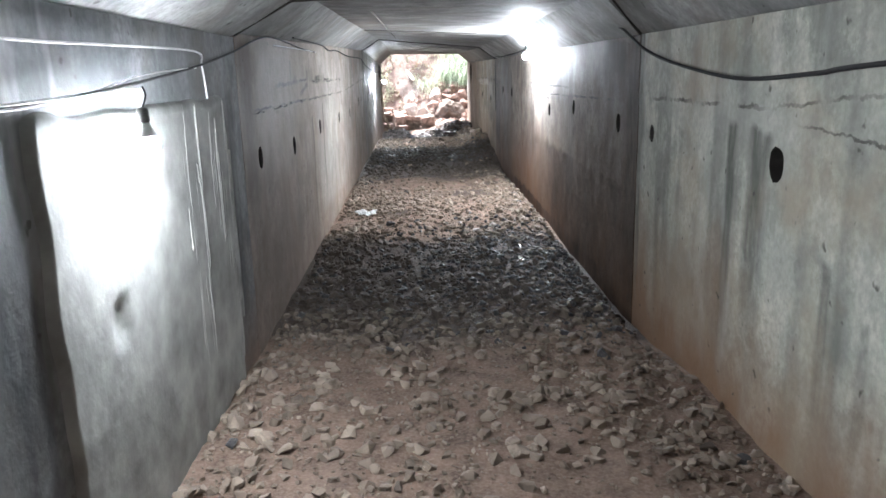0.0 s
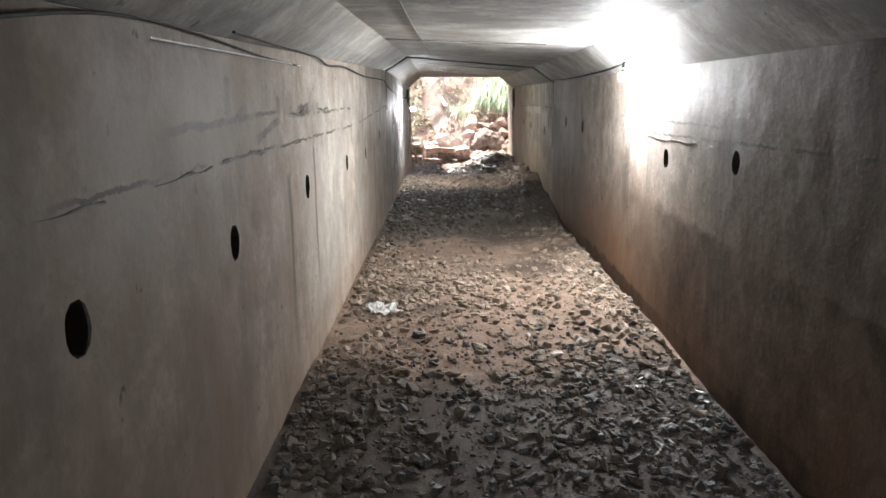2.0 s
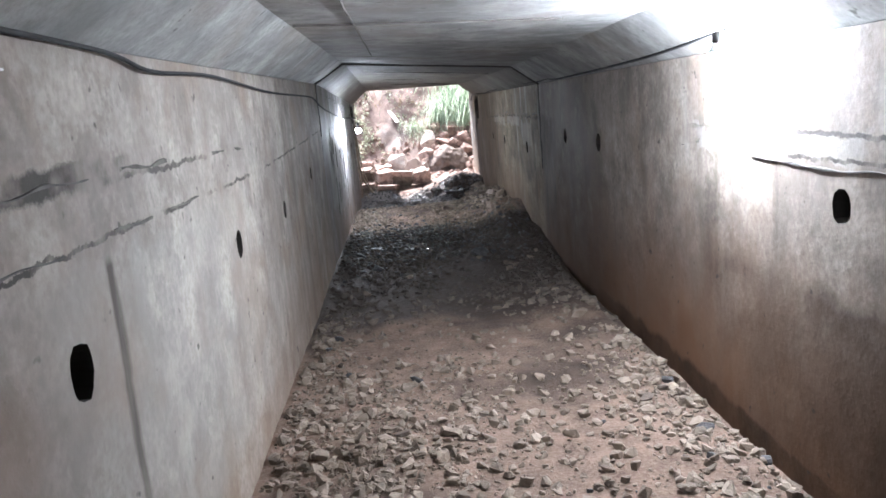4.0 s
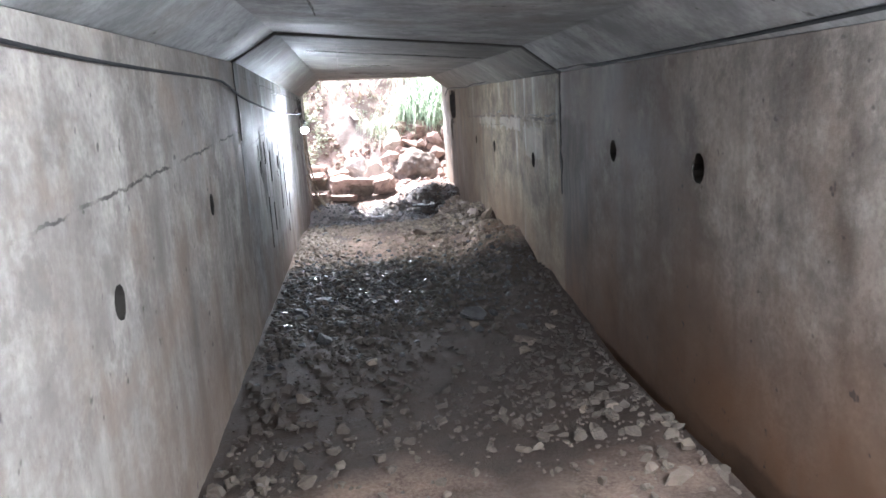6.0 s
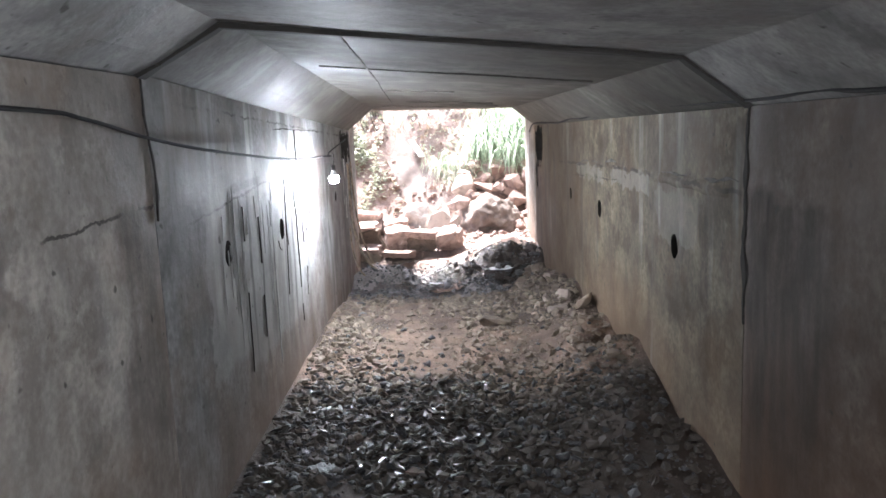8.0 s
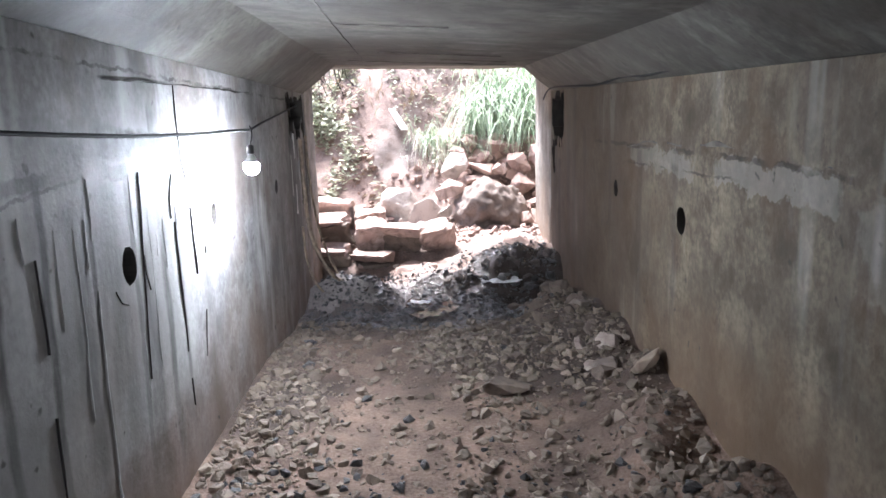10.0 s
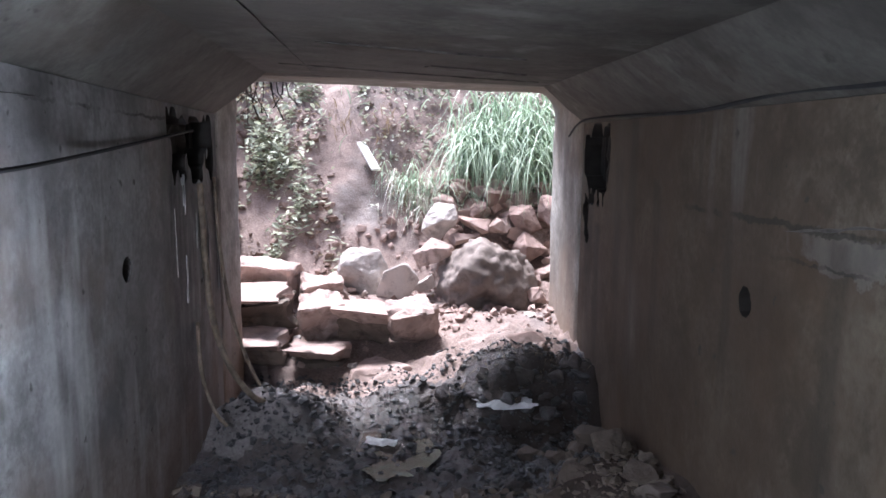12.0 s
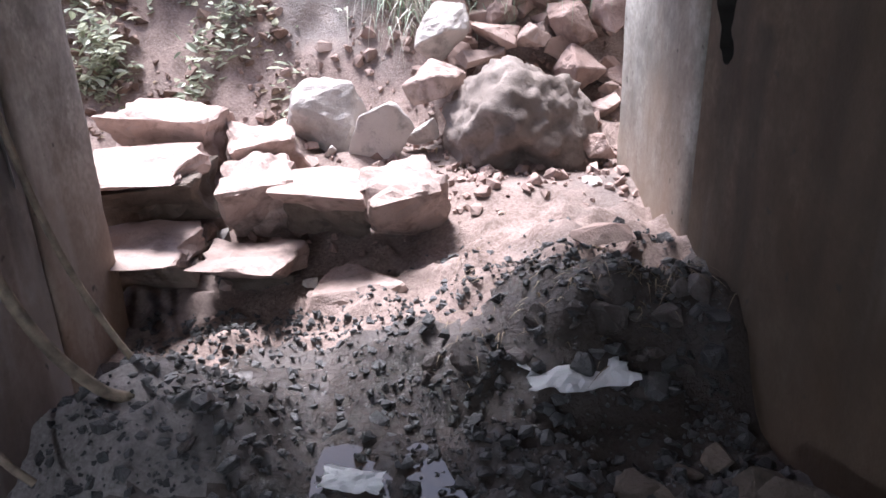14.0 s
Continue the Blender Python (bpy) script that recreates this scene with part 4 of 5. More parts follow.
cable("cable", [(1.1, 0.5, 1.60), (1.12, 2.55, 1.50), (1.12, 2.95, 1.47), (1.12, 3.58, 1.45), (1.12, 4.36, 1.52), (1.12, 4.91, 1.61), (1.09, 5.55, 1.785), (1.11, 6.95, 1.78), (1.08, 8.7, 1.785), (1.04, 8.95, 1.79)], 0.009, CABLE, "black cable drooping between fixings on the east wall")
cable("cable", [(1.05, 8.97, 1.775), (1.1, 10.2, 1.73), (1.12, 12.6, 1.71), (1.12, 13.1, 1.73), (1.12, 13.6, 1.72), (1.11, 14.9, 1.74), (1.12, 16.0, 1.735), (1.12, 16.4, 1.74), (1.12, 17.0, 1.72), (1.12, 17.5, 1.73), (1.12, 18.2, 1.70), (1.12, 18.9, 1.71), (1.12, 20.1, 1.72), (1.13, 20.6, 1.62)], 0.0075, CABLE, "black cable running along the east haunch to the mouth")


# ---- mortar, seams and cracks on the walls ----
def seam(name, side, pts, width, lift, material, label, seed=1, gaps=0.1):
    """A ragged raised or dark line that follows a wall."""
    verts, faces = [], []
    run = []
    for (y, z), (y2, z2) in zip(pts, pts[1:]):
        n = max(2, int(math.hypot(y2 - y, z2 - z) / 0.03))
        run += [(y + (y2 - y) * k / n, z + (z2 - z) * k / n) for k in range(n)]
    run.append(pts[-1])
    for i, (y, z) in enumerate(run):
        a, b = run[max(0, i - 1)], run[min(len(run) - 1, i + 1)]
        dy, dz = b[0] - a[0], b[1] - a[1]
        l = math.hypot(dy, dz) or 1
        w = width * (0.12 + 1.5 * abs(noise.noise((y * 6 + seed, z * 6, 0)))) * min(1, 0.25 + i / 4, 0.25 + (len(run) - 1 - i) / 4)
        j = 0.5 * width * noise.noise((y * 5, z * 5, seed))
        cy, cz = y - dz / l * j, z + dy / l * j
        ny, nz = -dz / l * w / 2, dy / l * w / 2
        x0, x1 = side * (HALF + 0.008), side * (HALF - 0.005 - lift * (0.5 + abs(noise.noise((y * 7, z * 7, seed)))))
        verts += [(x0, cy + ny, cz + nz), (x1, cy + ny * 0.6, cz + nz * 0.6), (x1, cy - ny * 0.6, cz - nz * 0.6), (x0, cy - ny, cz - nz)]
    for i in range(len(run) - 1):
        if noise.noise((run[i][0] * 2.9, run[i][1] * 2.9, seed)) > gaps:
            continue
        for k in range(3):
            faces.append((i * 4 + k, i * 4 + k + 1, i * 4 + k + 5, i * 4 + k + 4))
    return tagged(soup(name, verts, faces, material), label, "seam", kind="structure")


seam("seam", -1, [(2.72, 1.17), (2.725, 1.05), (2.71, 0.95), (2.73, 0.80)], 0.012, 0.024, GRIME, "dark crack down the pale mortar coat", 3)
JOINT = "dark ragged crust along a casting joint"
seam("seam", -1, [(4.6, 1.30), (5.6, 1.30), (6.2, 1.31), (7.3, 1.306), (8.6, 1.302)], 0.022, 0.002, GRIME, JOINT, 11)
seam("seam", -1, [(7.0, 1.45), (7.4, 1.455), (7.7, 1.46), (8.0, 1.46), (8.8, 1.447), (9.5, 1.445)], 0.028, 0.002, GRIME, JOINT, 14)
seam("seam", 1, [(7.4, 1.225), (7.9, 1.225), (8.4, 1.212), (9.0, 1.23), (9.75, 1.24)], 0.02, 0.002, GRIME, JOINT, 15)
seam("seam", 1, [(13.8, 1.39), (14.5, 1.38), (15.2, 1.38)], 0.035, 0.002, GRIME, JOINT, 17)
seam("seam", 1, [(15.9, 1.405), (16.5, 1.375), (17.0, 1.37), (17.5, 1.31)], 0.03, 0.002, GRIME, JOINT, 18)
STREAK = "black seepage streak down the limed wall"
for k, (pts, w, gap) in enumerate((
    ([(16.09, 1.14), (16.10, 1.0), (16.10, 0.87), (16.11, 0.72), (16.11, 0.56), (16.13, 0.30)], 0.015, 0.5),
    ([(16.22, 1.71), (16.22, 1.56), (16.23, 1.40), (16.28, 1.30)], 0.012, 0.9),
    ([(16.10, 1.34), (16.05, 1.24), (16.05, 1.16)], 0.013, 0.4),
    ([(16.30, 1.24), (16.31, 1.07), (16.33, 0.86)], 0.007, 0.4),
    ([(16.49, 0.96), (16.44, 0.79), (16.36, 0.45)], 0.008, 0.4),
    ([(15.74, 1.38), (15.73, 1.22), (15.70, 1.0), (15.67, 0.60)], 0.014, 0.2),
    ([(15.71, 1.07), (15.72, 1.0), (15.75, 0.93)], 0.035, 0.9),
    ([(15.44, 1.0), (15.48, 0.95), (15.53, 0.93)], 0.03, 0.9),
    ([(14.95, 1.36), (14.97, 1.0), (14.96, 0.5)], 0.009, 0.1),
    ([(14.62, 1.3), (14.63, 0.9), (14.61, 0.4)], 0.008, 0.1))):
    seam("seam", -1, pts, w, 0.001, HOLLOW, STREAK, 40 + k, gap)
seam("seam", -1, [(15.52, 1.71), (15.9, 1.71), (16.44, 1.71), (17.64, 1.70)], 0.02, 0.001, HOLLOW, JOINT, 55, 0.3)
seam("seam", -1, [(13.42, 1.88), (13.40, 1.75), (13.44, 1.6), (13.47, 1.45), (13.45, 1.36)], 0.055, 0.002, HOLLOW, "dark open joint between culvert rings", 4, 0.5)
seam("seam", 1, [(13.70, 1.71), (13.73, 1.5), (13.74, 1.42), (13.71, 1.2), (13.72, 0.8)], 0.09, 0.003, HOLLOW, "dark open joint between culvert rings", 5, 0.35)


def drips(name, side, y0, y1, count, seed, label, material=MORTAR, out=0.0175, high=1.42, fat=1.0):
    """Mortar that ran down the wall from a patched joint and set."""
    rng = random.Random(seed)
    verts, faces = [], []
    for _ in range(count):
        y, top = rng.uniform(y0, y1), rng.uniform(high - 0.42, high)
        low = top - rng.uniform(0.12, 0.95) ** 1.3
        r = fat * rng.choice((0.003, 0.005, 0.007, 0.010)) * rng.uniform(0.7, 1.3)
        n = 12
        o = len(verts)
        for k in range(n + 1):
            z = top + (low - top) * k / n
            rr = r * (0.55 + 0.6 * abs(noise.noise((y * 30, z * 9, seed)))) * (1.5 if k == n - 1 else 1) * (0.3 if k in (0, n) else 1)
            yy = y + 0.016 * noise.noise((y * 13, z * 5, 2)) + 0.005 * noise.noise((y * 31, z * 17, 5))
            x0, x1 = side * (HALF + 0.006), side * (HALF - out - rr * 0.4)
            verts += [(x0, yy - rr, z), (x1, yy - rr * 0.45, z), (x1, yy + rr * 0.45, z), (x0, yy + rr, z)]
        for k in range(n):
            for q in range(3):
                a = o + k * 4 + q
                faces.append((a, a + 1, a + 5, a + 4))
    return tagged(soup(name, verts, faces, material, smooth=True), label, "mortar", kind="stuff")


def ceil_at(x, y):
    if y < skewed(J1, x):
        a, b = 1.88, 2.0
    elif y < skewed(J2, x):
        f = (y - 5.08) / (J2[1] - 5.08)
        a, b = 1.95 + 0.11 * f, 1.95 - 0.05 * f
    else:
        f = (y - J2[1]) / 6.4
        a, b = 2.08 - 0.11 * f, 1.89 + 0.04 * f
    return a + (b - a) * (x + HX) / (2 * HX)


def ceiling_line(pts, width, label):
    """A dark form line across or along the ceiling, also a flat strip for a recess."""
    verts, faces = [], []
    run = []
    for (x, y), (x2, y2) in zip(pts, pts[1:]):
        n = max(2, int(math.hypot(x2 - x, y2 - y) / 0.05))
        run += [(x + (x2 - x) * k / n, y + (y2 - y) * k / n) for k in range(n)]
    run.append(pts[-1])
    for i, (x, y) in enumerate(run):
        a, b = run[max(0, i - 1)], run[min(len(run) - 1, i + 1)]
        dx, dy = b[0] - a[0], b[1] - a[1]
        l = math.hypot(dx, dy) or 1
        w = width * (0.35 + 1.1 * abs(noise.noise((x * 7, y * 7, 2))))
        x += 0.006 * noise.noise((x * 4, y * 4, 8))
        z = ceil_at(x, y)
        for s, dz in ((0.5, 0.008), (0.35, -0.008), (-0.35, -0.008), (-0.5, 0.008)):
            verts.append((x - dy / l * w * s, y + dx / l * w * s, z + dz))
    for i in range(len(run) - 1):
        for k in range(3):
            faces.append((i * 4 + k, i * 4 + k + 1, i * 4 + k + 5, i * 4 + k + 4))
    return tagged(soup("seam", verts, faces, GRIME), label, "seam", kind="structure")


for pts, w in (([(-0.56, 6.2), (-0.55, 9.0), (-0.53, 12.2)], 0.012), ([(-0.84, 9.6), (-0.2, 9.62), (0.5, 9.6)], 0.006), ([(-0.47, 13.75), (-0.48, 14.8), (-0.5, 16.0), (-0.517, 16.72)], 0.022),
               ([(-0.517, 16.72), (-0.55, 18.4), (-0.57, 19.6)], 0.006), ([(-0.5, 16.75), (-0.2, 16.72), (0.05, 16.70)], 0.014),
               # The 0.16 wide strip paints the dark of a shallow recess that is not modelled.
               ([(-0.75, 15.0), (-0.2, 15.03), (0.1, 15.01), (0.8, 15.05)], 0.004), ([(-0.7, 19.3), (-0.1, 19.5), (0.75, 19.75)], 0.03), ([(0.08, 19.1), (0.60, 19.34)], 0.16), ([(-0.4, 18.4), (0.5, 18.6)], 0.006)):
    ceiling_line(pts, w, "dark form-line and recess marks on the concrete ceiling")

def ring_line(ends, width, label):
    """The dark gap between two rings, following haunches and ceiling."""
    zl, zr = ceil_at(-HX, ends[0] - 0.2), ceil_at(HX, ends[1] - 0.2)
    prof = [(-HALF, 1.88 if ends[0] > 9 else 1.71), (-HX, zl), (HX, zr), (HALF, ZW)]
    pts = []
    for (x, z), (x2, z2) in zip(prof, prof[1:]):
        n = max(4, int(math.hypot(x2 - x, z2 - z) / 0.04))
        pts += [(x + (x2 - x) * k / n, z + (z2 - z) * k / n) for k in range(n)]
    pts.append(prof[-1])
    verts, faces = [], []
    for x, z in pts:
        w = width * (0.6 + 1.0 * abs(noise.noise((x * 6, z * 6, ends[0]))))
        y = skewed(ends, x)
        yy = y + 0.012 * noise.noise((x * 3, z * 3, 4))
        s = -1 if abs(x) < HX + 0.01 else -0.7
        dx = 0 if abs(x) < HX + 0.01 else (-0.7 if x > 0 else 0.7)
        for a, d in ((-0.5, -0.02), (-0.4, 0.012), (0.4, 0.012), (0.5, -0.02)):
            verts.append((x + dx * d, yy + a * w, z + s * d))
    for i in range(len(pts) - 1):
        for k in range(3):
            faces.append((i * 4 + k, i * 4 + k + 1, i * 4 + k + 5, i * 4 + k + 4))
    return tagged(soup("seam", verts, faces, HOLLOW), label, "seam", kind="structure")


ring_line((J2[0] - 0.02, J2[1] - 0.02), 0.075, "dark open joint between culvert rings")
ring_line((J1[0] - 0.01, J1[1] - 0.01), 0.03, "dark open joint between culvert rings")

def patch(name, side, y0, y1, z0, z1, material, lift, seed, label, ragged=0.03, cell=0.03, dent=None):
    """A thin uneven coat of mortar on a wall, with ragged edges."""
    ny, nz = max(3, int((y1 - y0) / cell)), max(3, int((z1 - z0) / cell))
    verts, faces = [], []
    for j in range(nz + 1):
        for i in range(ny + 1):
            u, v = i / ny, j / nz
            y = y0 + (y1 - y0) * u + ragged * noise.noise((v * (z1 - z0) * 5, seed, 1 if u < 0.5 else 7)) * abs(2 * u - 1)
            z = z0 + (z1 - z0) * v + ragged * noise.noise((u * (y1 - y0) * 5, seed, 3 if v < 0.5 else 9)) * abs(2 * v - 1)
            rim = i in (0, ny) or j in (0, nz)
            bulge = lift * (1 + 0.16 * noise.noise((y * 4, z * 3, seed)) + 0.10 * noise.noise((y * 18, z * 10, seed)))
            if dent:
                bulge -= lift * 0.95 * math.exp(-((y - dent[0]) / 0.055) ** 4 - ((z - dent[1]) / 0.065) ** 4)
            verts.append((side * (HALF + 0.01) if rim else side * (HALF - 0.004 - bulge), y, z))
    for j in range(nz):
        for i in range(ny):
            a = j * (ny + 1) + i
            faces.append((a, a + 1, a + ny + 2, a + ny + 1))
    return tagged(soup(name, verts, faces, material, smooth=True), label, "mortar", kind="structure")


patch("mortar_coat", -1, 2.14, 3.92, 0.02, 1.43, MORTAR, 0.014, 3, "rough pale mortar coat over a culvert joint", 0.022, 0.025, (2.53, 0.80))

patch("mortar_crust", 1, 13.9, 15.1, 1.30, 1.38, CON_C_R, 0.005, 22, "pale crust along a casting joint of the wall", 0.03, 0.025)
patch("mortar_crust", 1, 16.55, 17.5, 1.225, 1.345, CON_C_R, 0.003, 23, "pale crust along a casting joint of the wall", 0.035, 0.025)
patch("mortar_crust", 1, 15.75, 16.3, 1.27, 1.38, CON_C_R, 0.003, 24, "pale crust along a casting joint of the wall", 0.035, 0.025)

drips("mortar_drips", -1, 3.25, 3.98, 38, 4, "hardened pale mortar drips over a culvert joint", fat=1.5)
drips("lime_runs", -1, 18.85, 19.75, 7, 8, "pale lime runs below the broken slot", PALE_LIME, 0.006, 1.4)
drips("lime_runs", -1, 14.1, 16.2, 26, 9, "pale lime runs down the limed wall", PALE_LIME, 0.001, 1.44)


# ---- mouth of the culvert ----
def lump(name, at, size, seed, material, label, category, amp=0.16, subdiv=4, freq=1.6, turn=0.0, pits=0.0, hollow=None):
    bm = bmesh.new()
    bmesh.ops.create_icosphere(bm, subdivisions=subdiv, radius=1)
    for v in bm.verts:
        d = v.co.copy()
        k = 1 + amp * noise.noise(d * freq + Vector((seed, 0, 0))) + amp * 0.45 * noise.noise(d * freq * 3 + Vector((0, seed, 0))) + amp * 0.25 * noise.noise(d * freq * 8)
        k -= pits * max(0.0, noise.noise(d * 3.2 + Vector((0, 0, seed))) - 0.15)
        k += 0.05 * noise.noise(d * 9 + Vector((seed, seed, 0))) + 0.035 * noise.noise(d * 19) - 0.10 * max(0.0, noise.noise(d * 7 + Vector((0, seed, 3))) - 0.25)
        if hollow:
            h = (d - Vector(hollow).normalized()).length + 0.12 * noise.noise(d * 5)
            k -= 0.38 * math.exp(-(h / 0.36) ** 4)
        v.co = Vector((d.x * size[0], d.y * size[1], d.z * size[2])) * k
    ob = part(name, bm, material, smooth=True)
    ob.matrix_world = Matrix.Translation(at) @ Matrix.Rotation(radians(turn), 4, "Z")
    return tagged(ob, label, category)


lump("boulder", (0.67, 21.58, 0.31), (0.43, 0.39, 0.40), 21, BOULDER, "big rounded pitted pinkish boulder", "rock", 0.22, 5, 1.5, pits=0.25, hollow=(-0.10, -0.93, -0.28))

BLOCK = "rough squared pinkish stone block of a broken step"
for k, (x0, x1, y0, y1, z0, z1, tilt) in enumerate((
    (-1.46, -0.94, 20.50, 21.15, 0.18, 0.45, 1), (-1.50, -0.96, 21.18, 21.75, 0.30, 0.56, -2), (-1.46, -0.94, 20.22, 20.75, -0.14, 0.19, 0),
    (-0.86, -0.53, 20.70, 21.20, 0.05, 0.37, 3), (-0.52, -0.17, 20.52, 20.98, 0.08, 0.34, -4), (-0.16, 0.18, 20.56, 20.98, 0.10, 0.34, 5),
    (-0.88, -0.50, 20.28, 20.68, -0.14, 0.12, -3), (-0.46, -0.02, 20.25, 20.6, -0.14, 0.05, 4), (-0.9, -0.55, 21.2, 21.6, 0.2, 0.45, 4))):
    under = ROCK
    if k in (0, 2, 4, 6):
        # Blocks below slabs take the dark stone: the overhang's shade put into colour.
        under = GRAVEL_DARK
        block("stone_slab", (x0 - 0.02, y0 - 0.06, z1 - 0.10), (x1 + 0.02, y1 + 0.03, z1), 60 + k, ROCK, "flat pinkish stone slab jutting over a ruined step", (tilt, -tilt, tilt * 2), "stone blocks below the bank", "stone slab")
        y0, z1 = y0 + 0.20, z1 - 0.085
    if k in (6, 7):
        rock("stone_block", ((x0 + x1) / 2, (y0 + y1) / 2, (z0 + z1) / 2 - 0.02), ((x1 - x0) * 0.62, (y1 - y0) * 0.6, (z1 - z0) * 0.62), 40 + k, under, "broken pinkish stone of a ruined step", (tilt * 3, -tilt * 3, tilt * 4), 17, 0.65, "stone blocks below the bank", "stone block")
        continue
    block("stone_block", (x0 - 0.02, y0 - 0.02, z0 - 0.04), (x1 + 0.02, y1 + 0.03, z1), 40 + k, under, BLOCK, (tilt * 1.5, -tilt * 1.5, tilt * 3), "stone blocks below the bank")

for k, (at, size, mat, turn, lab) in enumerate((
    ((-0.43, 21.85, 0.38), (0.28, 0.24, 0.27), ROCK_PALE, (10, -20, 20), "pale angular rock leaning on the bank"),
    ((-0.17, 21.55, 0.30), (0.20, 0.17, 0.31), ROCK_PALE, (12, 38, 10), "pale pointed rock tilted on its edge"),
    ((0.22, 21.82, 0.57), (0.21, 0.20, 0.16), ROCK, (12, 10, -14), "squarish pinkish rock in the pile"),
    ((0.10, 21.6, 0.38), (0.13, 0.11, 0.12), ROCK_PALE, (0, 30, 40), "small pale wedge of rock"),
    ((0.27, 22.1, 0.83), (0.17, 0.15, 0.24), ROCK_PALE, (-8, 28, 10), "pale rock standing in the pile"),
    ((0.58, 22.2, 0.80), (0.22, 0.17, 0.10), LATERITE, (10, -6, 0), "flat reddish rock slab in the pile"),
    ((0.52, 22.05, 0.67), (0.19, 0.14, 0.07), ROCK, (6, 8, 20), "thin flat rock slab in the pile"),
    ((1.10, 21.98, 0.62), (0.20, 0.18, 0.19), LATERITE, (10, 10, 60), "reddish broken rock in the pile"),
    ((1.08, 22.25, 0.84), (0.22, 0.2, 0.17), LATERITE, (0, 10, 10), "reddish broken rock in the pile"),
    ((0.86, 22.48, 0.99), (0.30, 0.2, 0.17), LATERITE, (14, 4, 70), "reddish broken rock in the pile"),
    ((0.82, 22.15, 0.76), (0.15, 0.14, 0.12), ROCK, (0, 24, 30), "pinkish rock lodged above the boulder"),
    ((1.36, 22.2, 0.90), (0.22, 0.2, 0.2), LATERITE, (0, 10, 70), "reddish broken rock in the pile"),
    ((0.80, 20.22, 0.25), (0.17, 0.11, 0.045), LATERITE, (3, 4, 8), "flat reddish slab on the mud bank"),
    ((1.05, 21.35, 0.30), (0.12, 0.1, 0.1), LATERITE, (0, 0, 0), "small reddish rock beside the boulder"),
    ((0.40, 21.15, 0.17), (0.07, 0.07, 0.05), ROCK, (0, 0, 30), "small pale stone beside the boulder"),
    ((0.93, 21.0, 0.20), (0.08, 0.06, 0.05), ROCK_PALE, (0, 0, 30), "small pale stone beside the boulder"),
    ((0.95, 18.75, 0.06), (0.14, 0.2, 0.13), GRAVEL_DARK, (0, 10, 30), "brown rubble stone against the east wall"),
    ((1.05, 18.35, 0.08), (0.12, 0.16, 0.11), GRAVEL_DARK, (0, 0, 60), "brown rubble stone against the east wall"),
    ((0.78, 18.55, 0.0), (0.16, 0.12, 0.09), GRAVEL_DARK, (5, 0, 10), "brown rubble stone against the east wall"),
    ((1.02, 17.6, 0.10), (0.10, 0.16, 0.09), GRAVEL_DARK, (0, 10, 20), "brown rubble stone against the east wall"),
    ((0.33, 16.9, 0.03), (0.17, 0.11, 0.07), GRAVEL_DARK, (0, 8, 20), "flat brown stone half sunk in the floor"),
    ((1.0, 16.3, 0.12), (0.12, 0.10, 0.09), GRAVEL_DARK, (0, 0, 0), "brown rubble stone against the east wall"),
    ((1.02, 15.4, 0.12), (0.10, 0.12, 0.07), GRAVEL_DARK, (0, 0, 40), "brown rubble stone against the east wall"),
)):
    rock("rock", at, size, 70 + k, mat, lab, turn, 11, 0.35, "rocks at the culvert mouth")


for k, (x, y, sz, mat) in enumerate(((0.30, 7.43, 0.045, ROCK_PALE), (0.48, 7.64, 0.05, ROCK_PALE), (0.16, 7.78, 0.03, ROCK_PALE), (-0.88, 7.48, 0.07, GRAVEL), (-0.10, 8.19, 0.05, GRAVEL), (0.80, 10.85, 0.08, GRAVEL), (-0.71, 13.14, 0.09, GRAVEL_WET), (0.575, 12.65, 0.085, GRAVEL_DARK),
                                      (0.36, 13.31, 0.11, GRAVEL_WET), (-0.39, 12.55, 0.05, GRAVEL), (-0.20, 3.85, 0.055, GRAVEL), (-0.22, 3.62, 0.06, GRAVEL), (0.13, 3.63, 0.055, GRAVEL), (-0.90, 3.16, 0.05, GRAVEL), (-1.05, 3.33, 0.065, GRAVEL), (0.13, 3.08, 0.06, GRAVEL), (0.14, 5.61, 0.05, GRAVEL_WET), (0.97, 15.29, 0.07, GRAVEL), (1.05, 16.7, 0.12, GRAVEL))):
    rock("stone", (x, y, floor_z(x, y) + sz * 0.25), (sz, sz * 0.8, sz * 0.55), 900 + k, mat, "larger angular stone half bedded in the floor", (8 - k, k * 2 - 12, k * 47), 13, 0.4, "stones on the culvert floor", "stone")

rng = random.Random(31)
for k in range(70):
    x, y = rng.uniform(0.30, 1.55), rng.uniform(21.75, 22.65)
    sz = rng.uniform(0.07, 0.17)
    rock("rock", (x, y, bank_z(x, y) + sz * 0.45), (sz, sz * rng.uniform(0.7, 1), sz * rng.uniform(0.55, 0.9)), 200 + k, rng.choice((LATERITE, LATERITE, ROCK)), "broken reddish rock in the pile",
         (rng.uniform(-25, 25), rng.uniform(-25, 25), rng.uniform(0, 360)), 10, 0.3, "rocks at the culvert mouth")
for k in range(16):
    x, y = rng.uniform(-1.3, 0.5), rng.uniform(20.3, 21.6)
    sz = rng.uniform(0.035, 0.08)
    rock("rock", (x, y, max(bank_z(x, y), floor_z(x, y) if y < 20.7 and abs(x) < 1.2 else -9) + sz * 0.4), (sz, sz * rng.uniform(0.7, 1), sz * rng.uniform(0.55, 0.9)), 260 + k, rng.choice((LATERITE, ROCK, ROCK_PALE)), "broken stone lying between the blocks",
         (rng.uniform(-25, 25), rng.uniform(-25, 25), rng.uniform(0, 360)), 13, 0.4, "rocks at the culvert mouth")


